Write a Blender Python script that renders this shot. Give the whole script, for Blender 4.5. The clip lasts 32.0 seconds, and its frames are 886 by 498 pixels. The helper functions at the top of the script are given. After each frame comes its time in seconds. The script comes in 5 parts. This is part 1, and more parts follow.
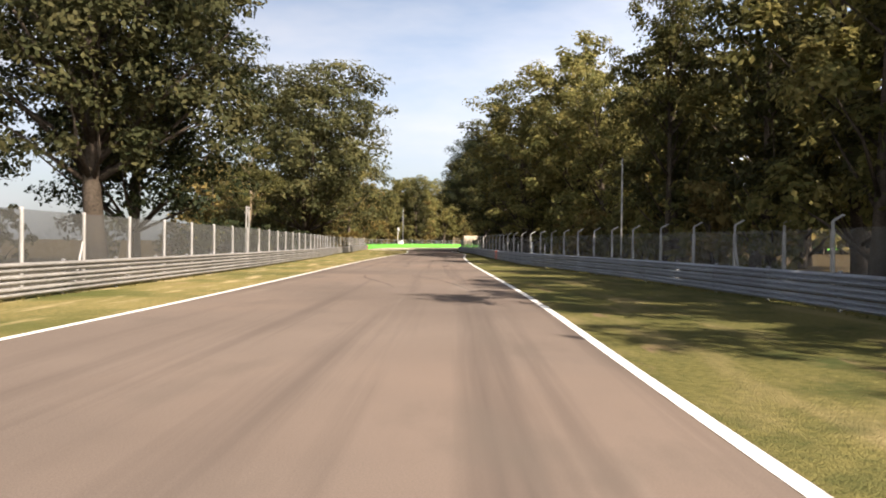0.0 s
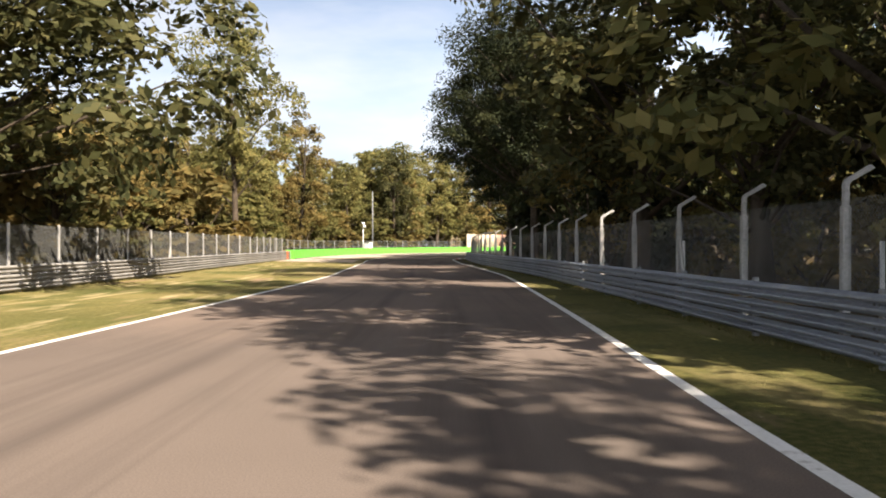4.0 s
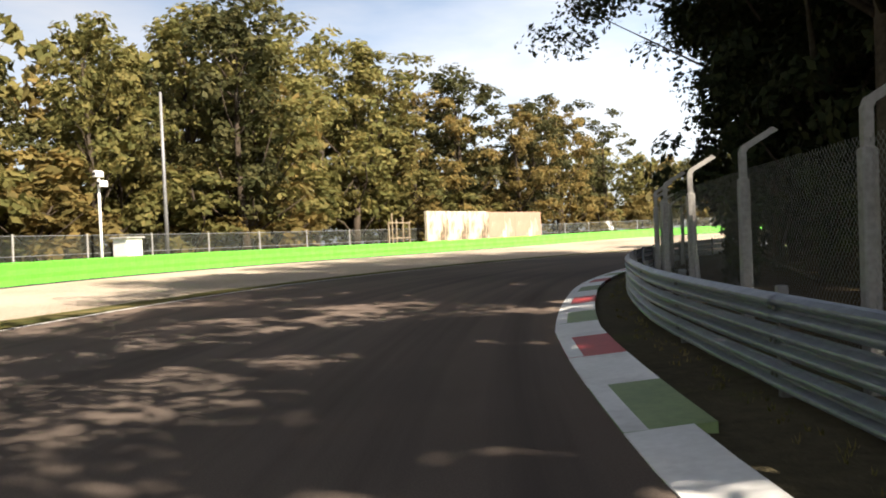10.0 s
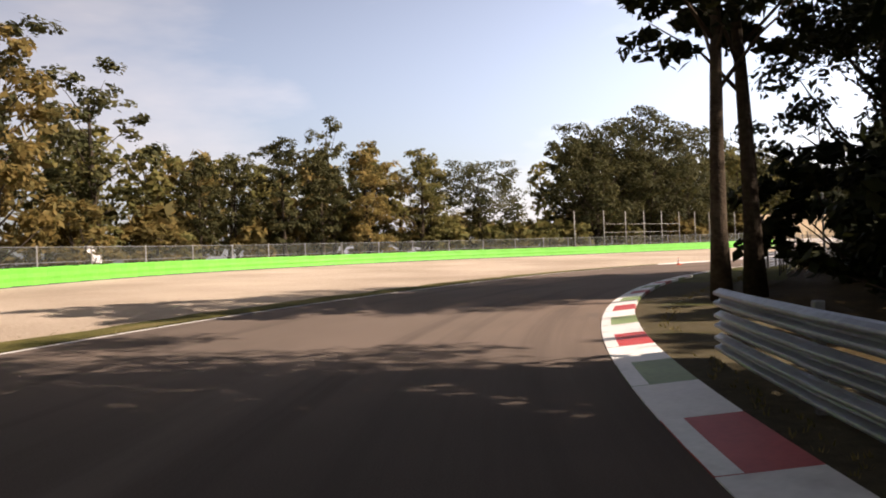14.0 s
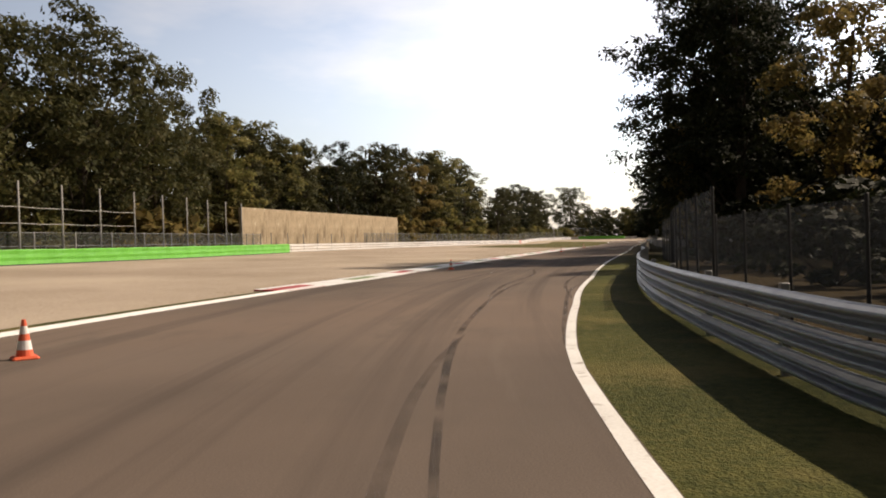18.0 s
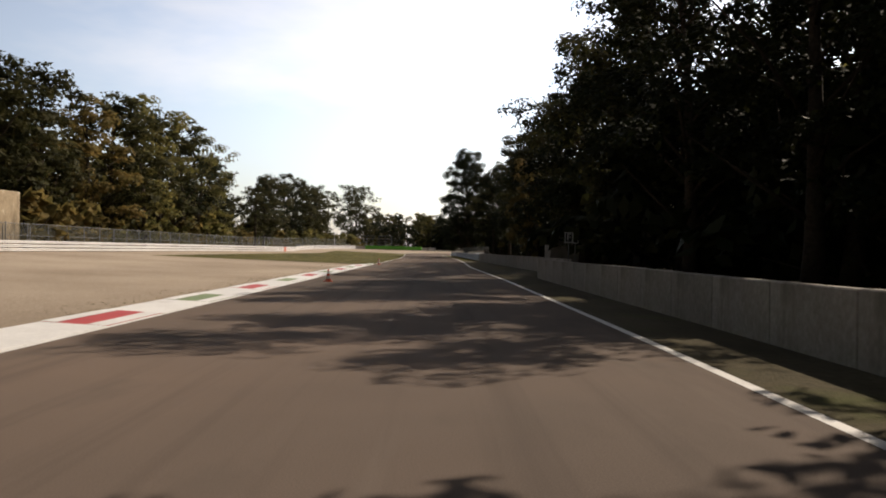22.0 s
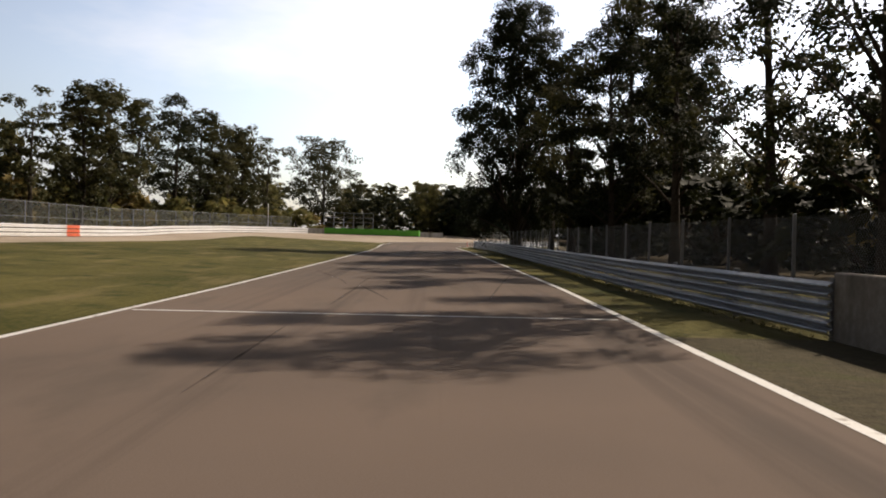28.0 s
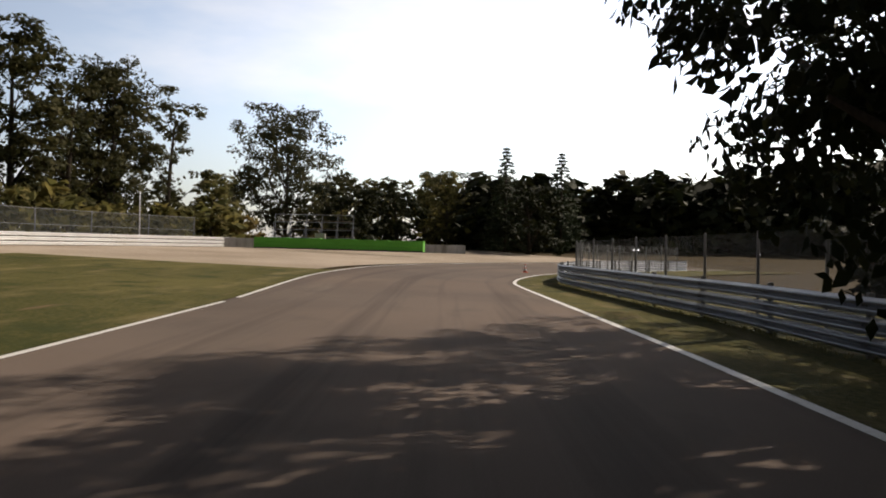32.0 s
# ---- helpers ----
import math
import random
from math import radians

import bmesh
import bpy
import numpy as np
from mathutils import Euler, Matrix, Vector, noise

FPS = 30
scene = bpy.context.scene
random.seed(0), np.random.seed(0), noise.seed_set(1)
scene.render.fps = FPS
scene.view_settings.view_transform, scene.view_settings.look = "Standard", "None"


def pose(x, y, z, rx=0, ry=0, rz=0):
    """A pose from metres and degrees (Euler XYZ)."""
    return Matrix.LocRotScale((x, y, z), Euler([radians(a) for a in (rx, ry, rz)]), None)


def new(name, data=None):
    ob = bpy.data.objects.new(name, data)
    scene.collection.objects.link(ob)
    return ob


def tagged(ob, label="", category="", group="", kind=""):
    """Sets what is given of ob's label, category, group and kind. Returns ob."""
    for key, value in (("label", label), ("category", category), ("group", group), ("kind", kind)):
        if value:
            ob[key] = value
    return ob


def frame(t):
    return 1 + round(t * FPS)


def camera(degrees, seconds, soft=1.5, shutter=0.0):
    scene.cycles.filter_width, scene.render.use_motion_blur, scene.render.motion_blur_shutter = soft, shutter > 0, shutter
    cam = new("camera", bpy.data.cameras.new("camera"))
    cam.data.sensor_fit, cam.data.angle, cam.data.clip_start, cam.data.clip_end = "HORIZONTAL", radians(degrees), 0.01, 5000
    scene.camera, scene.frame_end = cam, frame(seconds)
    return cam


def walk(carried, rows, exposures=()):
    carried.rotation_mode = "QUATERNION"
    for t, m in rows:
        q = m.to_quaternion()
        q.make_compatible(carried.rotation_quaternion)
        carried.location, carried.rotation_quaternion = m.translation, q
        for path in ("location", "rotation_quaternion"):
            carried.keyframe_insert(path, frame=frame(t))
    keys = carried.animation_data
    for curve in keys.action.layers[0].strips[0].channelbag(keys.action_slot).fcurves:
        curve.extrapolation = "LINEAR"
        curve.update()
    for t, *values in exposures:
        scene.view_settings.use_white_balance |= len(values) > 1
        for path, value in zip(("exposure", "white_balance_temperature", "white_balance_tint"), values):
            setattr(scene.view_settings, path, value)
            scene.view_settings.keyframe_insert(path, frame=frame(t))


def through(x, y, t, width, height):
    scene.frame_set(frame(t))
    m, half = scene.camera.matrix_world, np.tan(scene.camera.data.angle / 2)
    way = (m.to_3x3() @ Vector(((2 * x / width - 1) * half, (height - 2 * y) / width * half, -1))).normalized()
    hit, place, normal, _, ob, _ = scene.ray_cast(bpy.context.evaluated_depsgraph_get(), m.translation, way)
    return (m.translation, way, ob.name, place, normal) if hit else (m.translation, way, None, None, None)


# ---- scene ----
# The road's axis: control points in metres, x east of the start, y along the first straight.
AXIS = [
    (-44.9, -161.1), (-34.8, -102.0), (-24.7, -42.8), (-14.6, 16.3), (-10.6, 38.3), (-7.0, 60.3),
    (-3.4, 82.6), (0.6, 105.4), (4.6, 127.1), (8.0, 146.8), (10.1, 162.1), (12.4, 177.3),
    (15.4, 192.6), (18.8, 206.9), (23.0, 219.3), (28.6, 230.9), (36.2, 241.6), (45.3, 251.1),
    (55.8, 259.3), (68.0, 265.9), (81.5, 270.6), (96.0, 273.1), (111.6, 274.2), (128.9, 273.5),
    (156.3, 270.3), (183.1, 266.1), (209.3, 262.0), (234.8, 257.8), (270.0, 252.1), (304.6, 246.8),
    (337.3, 242.0), (355.1, 239.4), (372.9, 236.8), (378.8, 235.6), (384.5, 233.8), (390.0, 231.5),
    (395.3, 228.6), (400.2, 225.1), (404.7, 221.2), (408.8, 216.8), (412.5, 212.1), (415.6, 206.9),
    (418.1, 201.5), (420.1, 195.9), (421.5, 190.0), (422.3, 184.1), (422.5, 178.1),
]


def _spline(points, n=14):
    """A smooth curve through the points (Catmull-Rom)."""
    p = np.array(points, float)
    p = np.vstack([2 * p[0] - p[1], p, 2 * p[-1] - p[-2]])
    out = []
    for i in range(1, len(p) - 2):
        for u in np.linspace(0, 1, n, endpoint=False):
            a, b, c, d = p[i - 1], p[i], p[i + 1], p[i + 2]
            out.append(0.5 * (2 * b + (c - a) * u + (2 * a - 5 * b + 4 * c - d) * u * u + (3 * b - a - 3 * c + d) * u ** 3))
    out.append(p[-2])
    return np.array(out)


LINE = _spline(AXIS)
_len = np.r_[0, np.cumsum(np.hypot(*np.diff(LINE, axis=0).T))]
_dir = np.gradient(LINE, axis=0)
_dir /= np.linalg.norm(_dir, axis=1)[:, None]
STATION = _len - _len[np.argmin(np.hypot(*(LINE - np.array(AXIS[3])).T))]


def at(s, d, z=0.0):
    """The place s metres along the axis and d metres to its left."""
    x, y = np.interp(s, STATION, LINE[:, 0]), np.interp(s, STATION, LINE[:, 1])
    tx, ty = np.interp(s, STATION, _dir[:, 0]), np.interp(s, STATION, _dir[:, 1])
    k = math.hypot(tx, ty)
    return Vector((x - ty / k * d, y + tx / k * d, z))


def yaw_at(s):
    """The turn about z, in radians, that lays x along the axis at s."""
    return math.atan2(np.interp(s, STATION, _dir[:, 1]), np.interp(s, STATION, _dir[:, 0]))


def locate(x, y):
    """Station and offset of a place."""
    v = LINE - np.array([x, y])
    i = int(np.argmin((v * v).sum(1)))
    w = np.array([x, y]) - LINE[i]
    return STATION[i], _dir[i][0] * w[1] - _dir[i][1] * w[0], math.hypot(*w)


def course(*rows):
    """An offset that runs straight from (s, d) to (s, d)."""
    xs, ys = zip(*rows)
    return lambda s: float(np.interp(s, xs, ys))


LEFT = course((-220, 7.2), (50, 7.2), (100, 7.1), (135, 6.4), (156, 6.5), (172, 7.2), (185, 8.6), (196, 9.7), (210, 11.4), (223, 11.8), (240, 11.2), (254, 10.2),
              (265, 9.6), (280, 8.9), (288, 9.1), (302, 10.0), (312, 9.7), (326, 8.1), (339, 6.8), (365, 6.5), (410, 6.3), (456, 6.4), (489, 6.2), (501, 6.0), (557, 6.2), (585, 6.8), (640, 7.5))
RIGHT = course((-220, -2.4), (54, -2.5), (97, -2.6), (135, -3.5), (146, -3.6), (159, -3.4), (173, -2.7), (186, -1.95), (193, -1.55), (199, -1.26), (207, -1.08), (214, -1.3), (220, -1.37), (228, -1.52), (237, -1.54), (248, -1.68),
               (257, -1.75), (275, -1.78), (284, -1.75), (289, -1.78), (293, -1.75), (299, -1.45), (304, -1.36), (313, -1.7), (322, -2.5), (336, -3.3), (366, -3.9), (414, -4.1), (446, -3.5), (490, -4.0), (503, -4.2), (558, -4.0), (584, -3.4), (640, -3.4))
RAIL_L = course((-220, 11.0), (0, 11.2), (50, 11.6), (85, 13.0), (110, 15.2), (164, 15.9), (186, 17.8))
RAIL_R = course((-220, -10.0), (20, -9.8), (38, -9.0), (45, -8.4), (63, -6.6), (84, -5.8), (105, -5.3), (140, -4.8), (155, -4.6), (168, -4.2), (183, -3.6), (196, -3.0), (207, -2.75),
                (219, -2.95), (242, -2.85), (263, -3.4), (275, -4.5), (284, -5.6), (292, -5.0), (303, -3.8), (309, -3.6), (324, -4.4), (334, -5.0), (350, -6.0), (375, -6.0))
TYRE_LINE = _spline([(0, 203), (4, 227), (11, 249), (22, 265), (36, 278), (57, 295), (81, 311), (110, 316), (140, 309.5), (167, 304.5), (194, 302)], 8)
_ty = sorted(locate(*p)[:2] for p in TYRE_LINE)
TYRES = course(*_ty)
RAIL_W = course((395, 38.8), (452, 37.8), (496, 36.5), (551, 32.5), (590, 34.3), (613.5, 37.2))
GRAVEL = course((174, 26), (188, 18), (200, 13.5), (210, 13), (245, 12.3), (268, 11), (282, 10.5), (302, 11.5), (326, 9.8), (339, 8.8), (372, 8.8), (410, 8.5), (440, 9), (455, 12))


def rise(s, d):
    """Height of the ground: the run-off outside the bend climbs gently away from the road."""
    k = np.interp(s, [100, 188, 560, 610], [0, 0.03, 0.03, 0.035])
    bank = np.interp(s, [570, 596], [0, 0.045]) * min(max(0.0, d - RIGHT(s)), LEFT(s) - RIGHT(s))
    return float(bank + min(1.4, max(0.0, d - LEFT(s) - 1.5) * k))


def spot(s, d, up=0.0):
    return at(s, d, rise(s, d) + up)


# ---- camera ----
cam = camera(57.93, 32.0, soft=1.9)
PATH = [
    (0.0, -14.61, 16.31, 1.59, -9.70, -0.35, -0.66),
    (0.5, -12.53, 27.22, 1.59, -10.01, -0.40, -0.40),
    (1.0, -10.56, 38.23, 1.59, -9.37, -0.02, -0.82),
    (1.5, -8.67, 49.29, 1.59, -9.08, -0.44, -0.70),
    (2.0, -6.85, 60.33, 1.59, -9.09, -0.48, -0.28),
    (2.5, -5.20, 71.30, 1.59, -8.83, -0.66, -0.77),
    (3.0, -3.56, 82.33, 1.59, -8.63, -0.66, -0.82),
    (3.5, -1.71, 93.76, 1.59, -8.61, -0.83, 0.10),
    (4.0, 0.46, 105.50, 1.59, -10.28, -0.13, 0.22),
    (4.5, 2.79, 117.13, 1.59, -10.99, 0.18, -0.05),
    (5.0, 4.96, 128.15, 1.59, -9.95, 0.16, -0.51),
    (5.5, 6.71, 138.11, 1.59, -8.00, -0.01, -0.95),
    (6.0, 7.96, 146.81, 1.59, -7.80, -0.04, -0.60),
    (6.5, 8.98, 154.60, 1.59, -8.26, -0.17, -0.62),
    (7.0, 10.05, 162.08, 1.59, -8.54, -0.06, -0.01),
    (7.5, 11.18, 169.59, 1.59, -8.77, 0.02, 0.14),
    (8.0, 12.45, 177.26, 1.59, -9.23, 0.12, 1.15),
    (8.5, 13.85, 184.94, 1.59, -10.10, 0.17, 1.13),
    (9.0, 15.37, 192.57, 1.59, -11.60, 0.04, 2.30),
    (9.5, 17.06, 199.95, 1.59, -13.08, -0.48, 2.39),
    (10.0, 18.84, 206.87, 1.59, -15.47, -0.60, 2.52),
    (10.5, 20.76, 213.28, 1.59, -18.66, -0.34, 2.87),
    (11.0, 22.95, 219.33, 1.59, -22.24, -0.26, 3.17),
    (11.5, 25.54, 225.17, 1.59, -26.34, 0.36, 3.95),
    (12.0, 28.61, 230.88, 1.59, -30.70, 0.75, 3.17),
    (12.5, 32.20, 236.40, 1.59, -35.54, 0.49, 3.69),
    (13.0, 36.24, 241.63, 1.59, -40.21, 0.60, 4.20),
    (13.5, 40.62, 246.52, 1.59, -44.28, 0.82, 4.27),
    (14.0, 45.32, 251.08, 1.59, -48.18, 0.42, 2.27),
    (14.5, 50.38, 255.33, 1.59, -52.26, 0.23, 1.01),
    (15.0, 55.81, 259.25, 1.59, -56.69, 0.14, 1.05),
    (15.5, 61.68, 262.81, 1.59, -61.54, -0.02, 1.94),
    (16.0, 67.98, 265.95, 1.59, -66.86, -0.17, 2.25),
    (16.5, 74.62, 268.61, 1.59, -72.07, 0.10, 2.46),
    (17.0, 81.54, 270.63, 1.59, -76.79, -0.32, 2.41),
    (17.5, 88.71, 272.07, 1.59, -80.57, -0.84, 1.20),
    (18.0, 96.04, 273.10, 1.59, -84.41, -0.43, 1.61),
    (18.5, 103.62, 273.83, 1.59, -87.34, -0.19, 1.09),
    (19.0, 111.59, 274.15, 1.59, -90.70, -0.17, -0.13),
    (19.5, 120.02, 274.03, 1.59, -93.71, -0.03, 0.17),
    (20.0, 128.91, 273.47, 1.59, -95.82, 0.36, 0.54),
    (20.5, 138.05, 272.58, 1.59, -97.44, 0.55, 0.18),
    (21.0, 147.23, 271.52, 1.59, -98.03, 0.57, 0.23),
    (21.5, 156.29, 270.25, 1.59, -98.91, 0.16, -0.13),
    (22.0, 165.29, 268.90, 1.59, -99.72, 0.06, -0.75),
    (22.5, 174.25, 267.45, 1.59, -99.78, 0.08, -0.82),
    (23.0, 183.26, 266.01, 1.59, -99.62, -0.01, -1.22),
    (23.5, 192.30, 264.63, 1.59, -100.08, -0.31, -1.85),
    (24.0, 201.18, 263.34, 1.59, -99.37, -0.29, -1.76),
    (24.5, 209.69, 262.00, 1.59, -99.39, -0.39, -1.78),
    (25.0, 218.07, 260.71, 1.59, -99.26, -0.51, -1.97),
    (25.5, 226.39, 259.28, 1.59, -98.97, -0.60, -1.69),
    (26.0, 234.76, 257.83, 1.59, -99.69, -0.02, -0.80),
    (26.5, 243.23, 256.32, 1.59, -100.03, 0.24, -0.29),
    (27.0, 251.88, 254.81, 1.59, -99.67, 0.08, -0.38),
    (27.5, 260.78, 253.36, 1.59, -98.88, -0.74, -0.96),
    (28.0, 269.87, 251.97, 1.59, -99.18, -0.94, -1.28),
    (28.5, 279.00, 250.56, 1.59, -99.27, -0.45, -0.83),
    (29.0, 288.04, 249.24, 1.59, -99.45, -0.74, -0.51),
    (29.5, 296.88, 247.92, 1.59, -99.17, -0.44, -0.67),
    (30.0, 305.47, 246.60, 1.59, -98.74, -0.36, -0.98),
    (30.5, 313.78, 245.33, 1.59, -98.29, 0.14, -0.26),
    (31.0, 321.82, 244.15, 1.59, -98.16, 0.15, -0.18),
    (31.5, 329.67, 243.07, 1.59, -98.15, 0.12, -0.71),
    (32.0, 337.26, 241.99, 1.59, -98.07, 0.07, -1.01),
]
walk(cam, [(t, pose(x, y, z, 90 + p, r, a)) for t, x, y, z, a, p, r in PATH],
     exposures=[(0.0, 1.58, 6350, 13), (3.5, 1.82, 6350, 12), (6.0, 1.75, 6350, 8), (9.0, 1.75, 6400, 10), (11.0, 1.5, 6450, 10), (13.0, 1.15, 6650, 20), (16.0, 0.55, 6900, 17), (17.5, 0.3, 6980, 15),
                (19.0, 0.02, 7100, 14), (21.0, -0.05, 6850, 14), (23.0, -0.1, 6600, 11), (28.0, 0.0, 6600, 13), (32.0, -0.1, 6550, 12)])

# ---- light ----
SUN_YAW, SUN_UP = -149.0, 40.0
to_sun = Vector((-math.sin(radians(SUN_YAW)) * math.cos(radians(SUN_UP)), math.cos(radians(SUN_YAW)) * math.cos(radians(SUN_UP)), math.sin(radians(SUN_UP))))
sun = new("sun", bpy.data.lights.new("sun", "SUN"))
sun.data.energy, sun.data.angle, sun.data.color = 5.0, radians(0.55), (1.0, 0.875, 0.72)
sun.rotation_euler = to_sun.to_track_quat("Z", "Y").to_euler()

world = bpy.data.worlds.new("sky")
scene.world = world
world.use_nodes = True
wn, wl = world.node_tree.nodes, world.node_tree.links
wn.clear()
w_out, w_bg = wn.new("ShaderNodeOutputWorld"), wn.new("ShaderNodeBackground")
sky = wn.new("ShaderNodeTexSky")
sky.sky_type, sky.sun_disc = "NISHITA", False
sky.sun_elevation, sky.sun_rotation = radians(SUN_UP), math.atan2(to_sun.x, to_sun.y)
sky.air_density, sky.dust_density, sky.ozone_density = 1.0, 2.2, 1.2
w_co, w_map = wn.new("ShaderNodeTexCoord"), wn.new("ShaderNodeMapping")
w_map.inputs["Scale"].default_value = (1.0, 1.0, 3.2)
w_map.inputs["Location"].default_value = (3.1, 1.7, 0.4)
w_no, w_ramp = wn.new("ShaderNodeTexNoise"), wn.new("ShaderNodeValToRGB")
w_no.inputs["Scale"].default_value, w_no.inputs["Detail"].default_value, w_no.inputs["Roughness"].default_value = 1.5, 6, 0.55
w_ramp.color_ramp.elements[0].position, w_ramp.color_ramp.elements[1].position = 0.45, 0.68
w_ramp.color_ramp.elements[0].color = (0.24, 0.24, 0.24, 1)
w_mix = wn.new("ShaderNodeMix")
w_mix.data_type = "RGBA"
w_mix.inputs[7].default_value = (5.6, 5.6, 5.75, 1)
wl.new(w_co.outputs["Generated"], w_map.inputs["Vector"])
wl.new(w_map.outputs[0], w_no.inputs["Vector"])
wl.new(w_no.outputs["Fac"], w_ramp.inputs[0])
wl.new(w_ramp.outputs[0], w_mix.inputs[0])
wl.new(sky.outputs[0], w_mix.inputs[6])
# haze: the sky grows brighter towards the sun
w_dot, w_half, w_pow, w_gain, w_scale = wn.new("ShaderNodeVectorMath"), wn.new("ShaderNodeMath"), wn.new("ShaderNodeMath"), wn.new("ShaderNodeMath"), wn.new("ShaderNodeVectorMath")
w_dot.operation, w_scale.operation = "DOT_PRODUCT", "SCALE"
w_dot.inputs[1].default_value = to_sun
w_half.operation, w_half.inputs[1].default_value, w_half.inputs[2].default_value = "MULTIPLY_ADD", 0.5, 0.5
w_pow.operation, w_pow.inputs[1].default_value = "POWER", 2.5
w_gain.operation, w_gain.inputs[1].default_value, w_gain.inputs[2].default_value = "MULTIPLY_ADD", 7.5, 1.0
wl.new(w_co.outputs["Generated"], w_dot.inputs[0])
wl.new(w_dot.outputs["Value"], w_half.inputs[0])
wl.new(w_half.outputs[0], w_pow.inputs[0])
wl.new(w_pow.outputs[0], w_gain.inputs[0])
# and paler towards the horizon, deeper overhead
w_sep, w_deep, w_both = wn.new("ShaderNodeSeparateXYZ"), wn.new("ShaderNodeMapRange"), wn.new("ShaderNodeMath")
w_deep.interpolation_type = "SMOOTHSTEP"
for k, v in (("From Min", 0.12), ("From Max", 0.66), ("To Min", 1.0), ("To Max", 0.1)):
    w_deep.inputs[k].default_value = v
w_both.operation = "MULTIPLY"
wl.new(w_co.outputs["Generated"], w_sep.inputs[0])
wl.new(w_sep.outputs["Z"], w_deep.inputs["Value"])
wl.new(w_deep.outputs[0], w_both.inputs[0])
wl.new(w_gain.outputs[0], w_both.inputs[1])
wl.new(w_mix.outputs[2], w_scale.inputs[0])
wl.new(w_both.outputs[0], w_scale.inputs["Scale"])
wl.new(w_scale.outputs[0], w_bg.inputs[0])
w_bg.inputs[1].default_value = 0.05
wl.new(w_bg.outputs[0], w_out.inputs[0])


# ---- materials ----
def material(name, low, high, rough=0.8, metal=0.0, grain=20.0, patch=1.0, bump=0.3, bump_scale=None, shift=0.0, low_at=0.3, high_at=0.7, depth=0.02, extra=None, gloss=0.5):
    """A surface that wanders between two colours at two scales, with a fine relief. shift: how far each object differs."""
    m = bpy.data.materials.new(name)
    m.use_nodes = True
    n, l = m.node_tree.nodes, m.node_tree.links
    b = n["Principled BSDF"]
    co = n.new("ShaderNodeTexCoord")
    big, fine = n.new("ShaderNodeTexNoise"), n.new("ShaderNodeTexNoise")
    big.inputs["Scale"].default_value, big.inputs["Detail"].default_value = patch, 4
    fine.inputs["Scale"].default_value, fine.inputs["Detail"].default_value = grain, 5
    add = n.new("ShaderNodeMath")
    add.operation = "ADD"
    half = n.new("ShaderNodeMath")
    half.operation = "MULTIPLY"
    half.inputs[1].default_value = 0.5
    l.new(co.outputs["Object"], big.inputs["Vector"])
    l.new(co.outputs["Object"], fine.inputs["Vector"])
    l.new(big.outputs["Fac"], add.inputs[0])
    l.new(fine.outputs["Fac"], add.inputs[1])
    l.new(add.outputs[0], half.inputs[0])
    ramp = n.new("ShaderNodeValToRGB")
    ramp.color_ramp.elements[0].position, ramp.color_ramp.elements[1].position = low_at, high_at
    ramp.color_ramp.elements[0].color, ramp.color_ramp.elements[1].color = (*low, 1), (*high, 1)
    l.new(half.outputs[0], ramp.inputs[0])
    tone = ramp.outputs[0]
    if shift:
        info, hsv, vary = n.new("ShaderNodeObjectInfo"), n.new("ShaderNodeHueSaturation"), n.new("ShaderNodeMapRange")
        vary.inputs["To Min"].default_value, vary.inputs["To Max"].default_value = 1 - shift, 1 + shift
        l.new(info.outputs["Random"], vary.inputs["Value"])
        l.new(vary.outputs[0], hsv.inputs["Value"])
        l.new(tone, hsv.inputs["Color"])
        tone = hsv.outputs[0]
    if extra:
        tone = extra(n, l, co, tone)
    l.new(tone, b.inputs["Base Color"])
    b.inputs["Roughness"].default_value, b.inputs["Metallic"].default_value = rough, metal
    b.inputs["Specular IOR Level"].default_value = gloss if rough < 0.84 else 0.08
    if bump:
        bp = n.new("ShaderNodeBump")
        bp.inputs["Strength"].default_value, bp.inputs["Distance"].default_value = bump, depth
        src = fine
        if bump_scale:
            src = n.new("ShaderNodeTexNoise")
            src.inputs["Scale"].default_value, src.inputs["Detail"].default_value = bump_scale, 4
            l.new(co.outputs["Object"], src.inputs["Vector"])
        l.new(src.outputs["Fac"], bp.inputs["Height"])
        l.new(bp.outputs[0], b.inputs["Normal"])
    return m


def tint_noise(scale, colour, lo, hi, stretch=(1, 1, 1), space="Object", then=None):
    """Patches of another colour laid over a surface, with an outline of their own."""
    def add(n, l, co, tone):
        mp, no, rp, mx = n.new("ShaderNodeMapping"), n.new("ShaderNodeTexNoise"), n.new("ShaderNodeValToRGB"), n.new("ShaderNodeMix")
        mp.inputs["Scale"].default_value = stretch
        no.inputs["Scale"].default_value, no.inputs["Detail"].default_value, no.inputs["Roughness"].default_value = scale, 5, 0.6
        rp.color_ramp.elements[0].position, rp.color_ramp.elements[1].position = lo, hi
        mx.data_type = "RGBA"
        mx.inputs[7].default_value = (*colour, 1)
        l.new(co.outputs[space], mp.inputs["Vector"])
        l.new(mp.outputs[0], no.inputs["Vector"])
        l.new(no.outputs["Fac"], rp.inputs[0])
        l.new(rp.outputs[0], mx.inputs[0])
        l.new(tone, mx.inputs[6])
        return then(n, l, co, mx.outputs[2]) if then else mx.outputs[2]
    return add


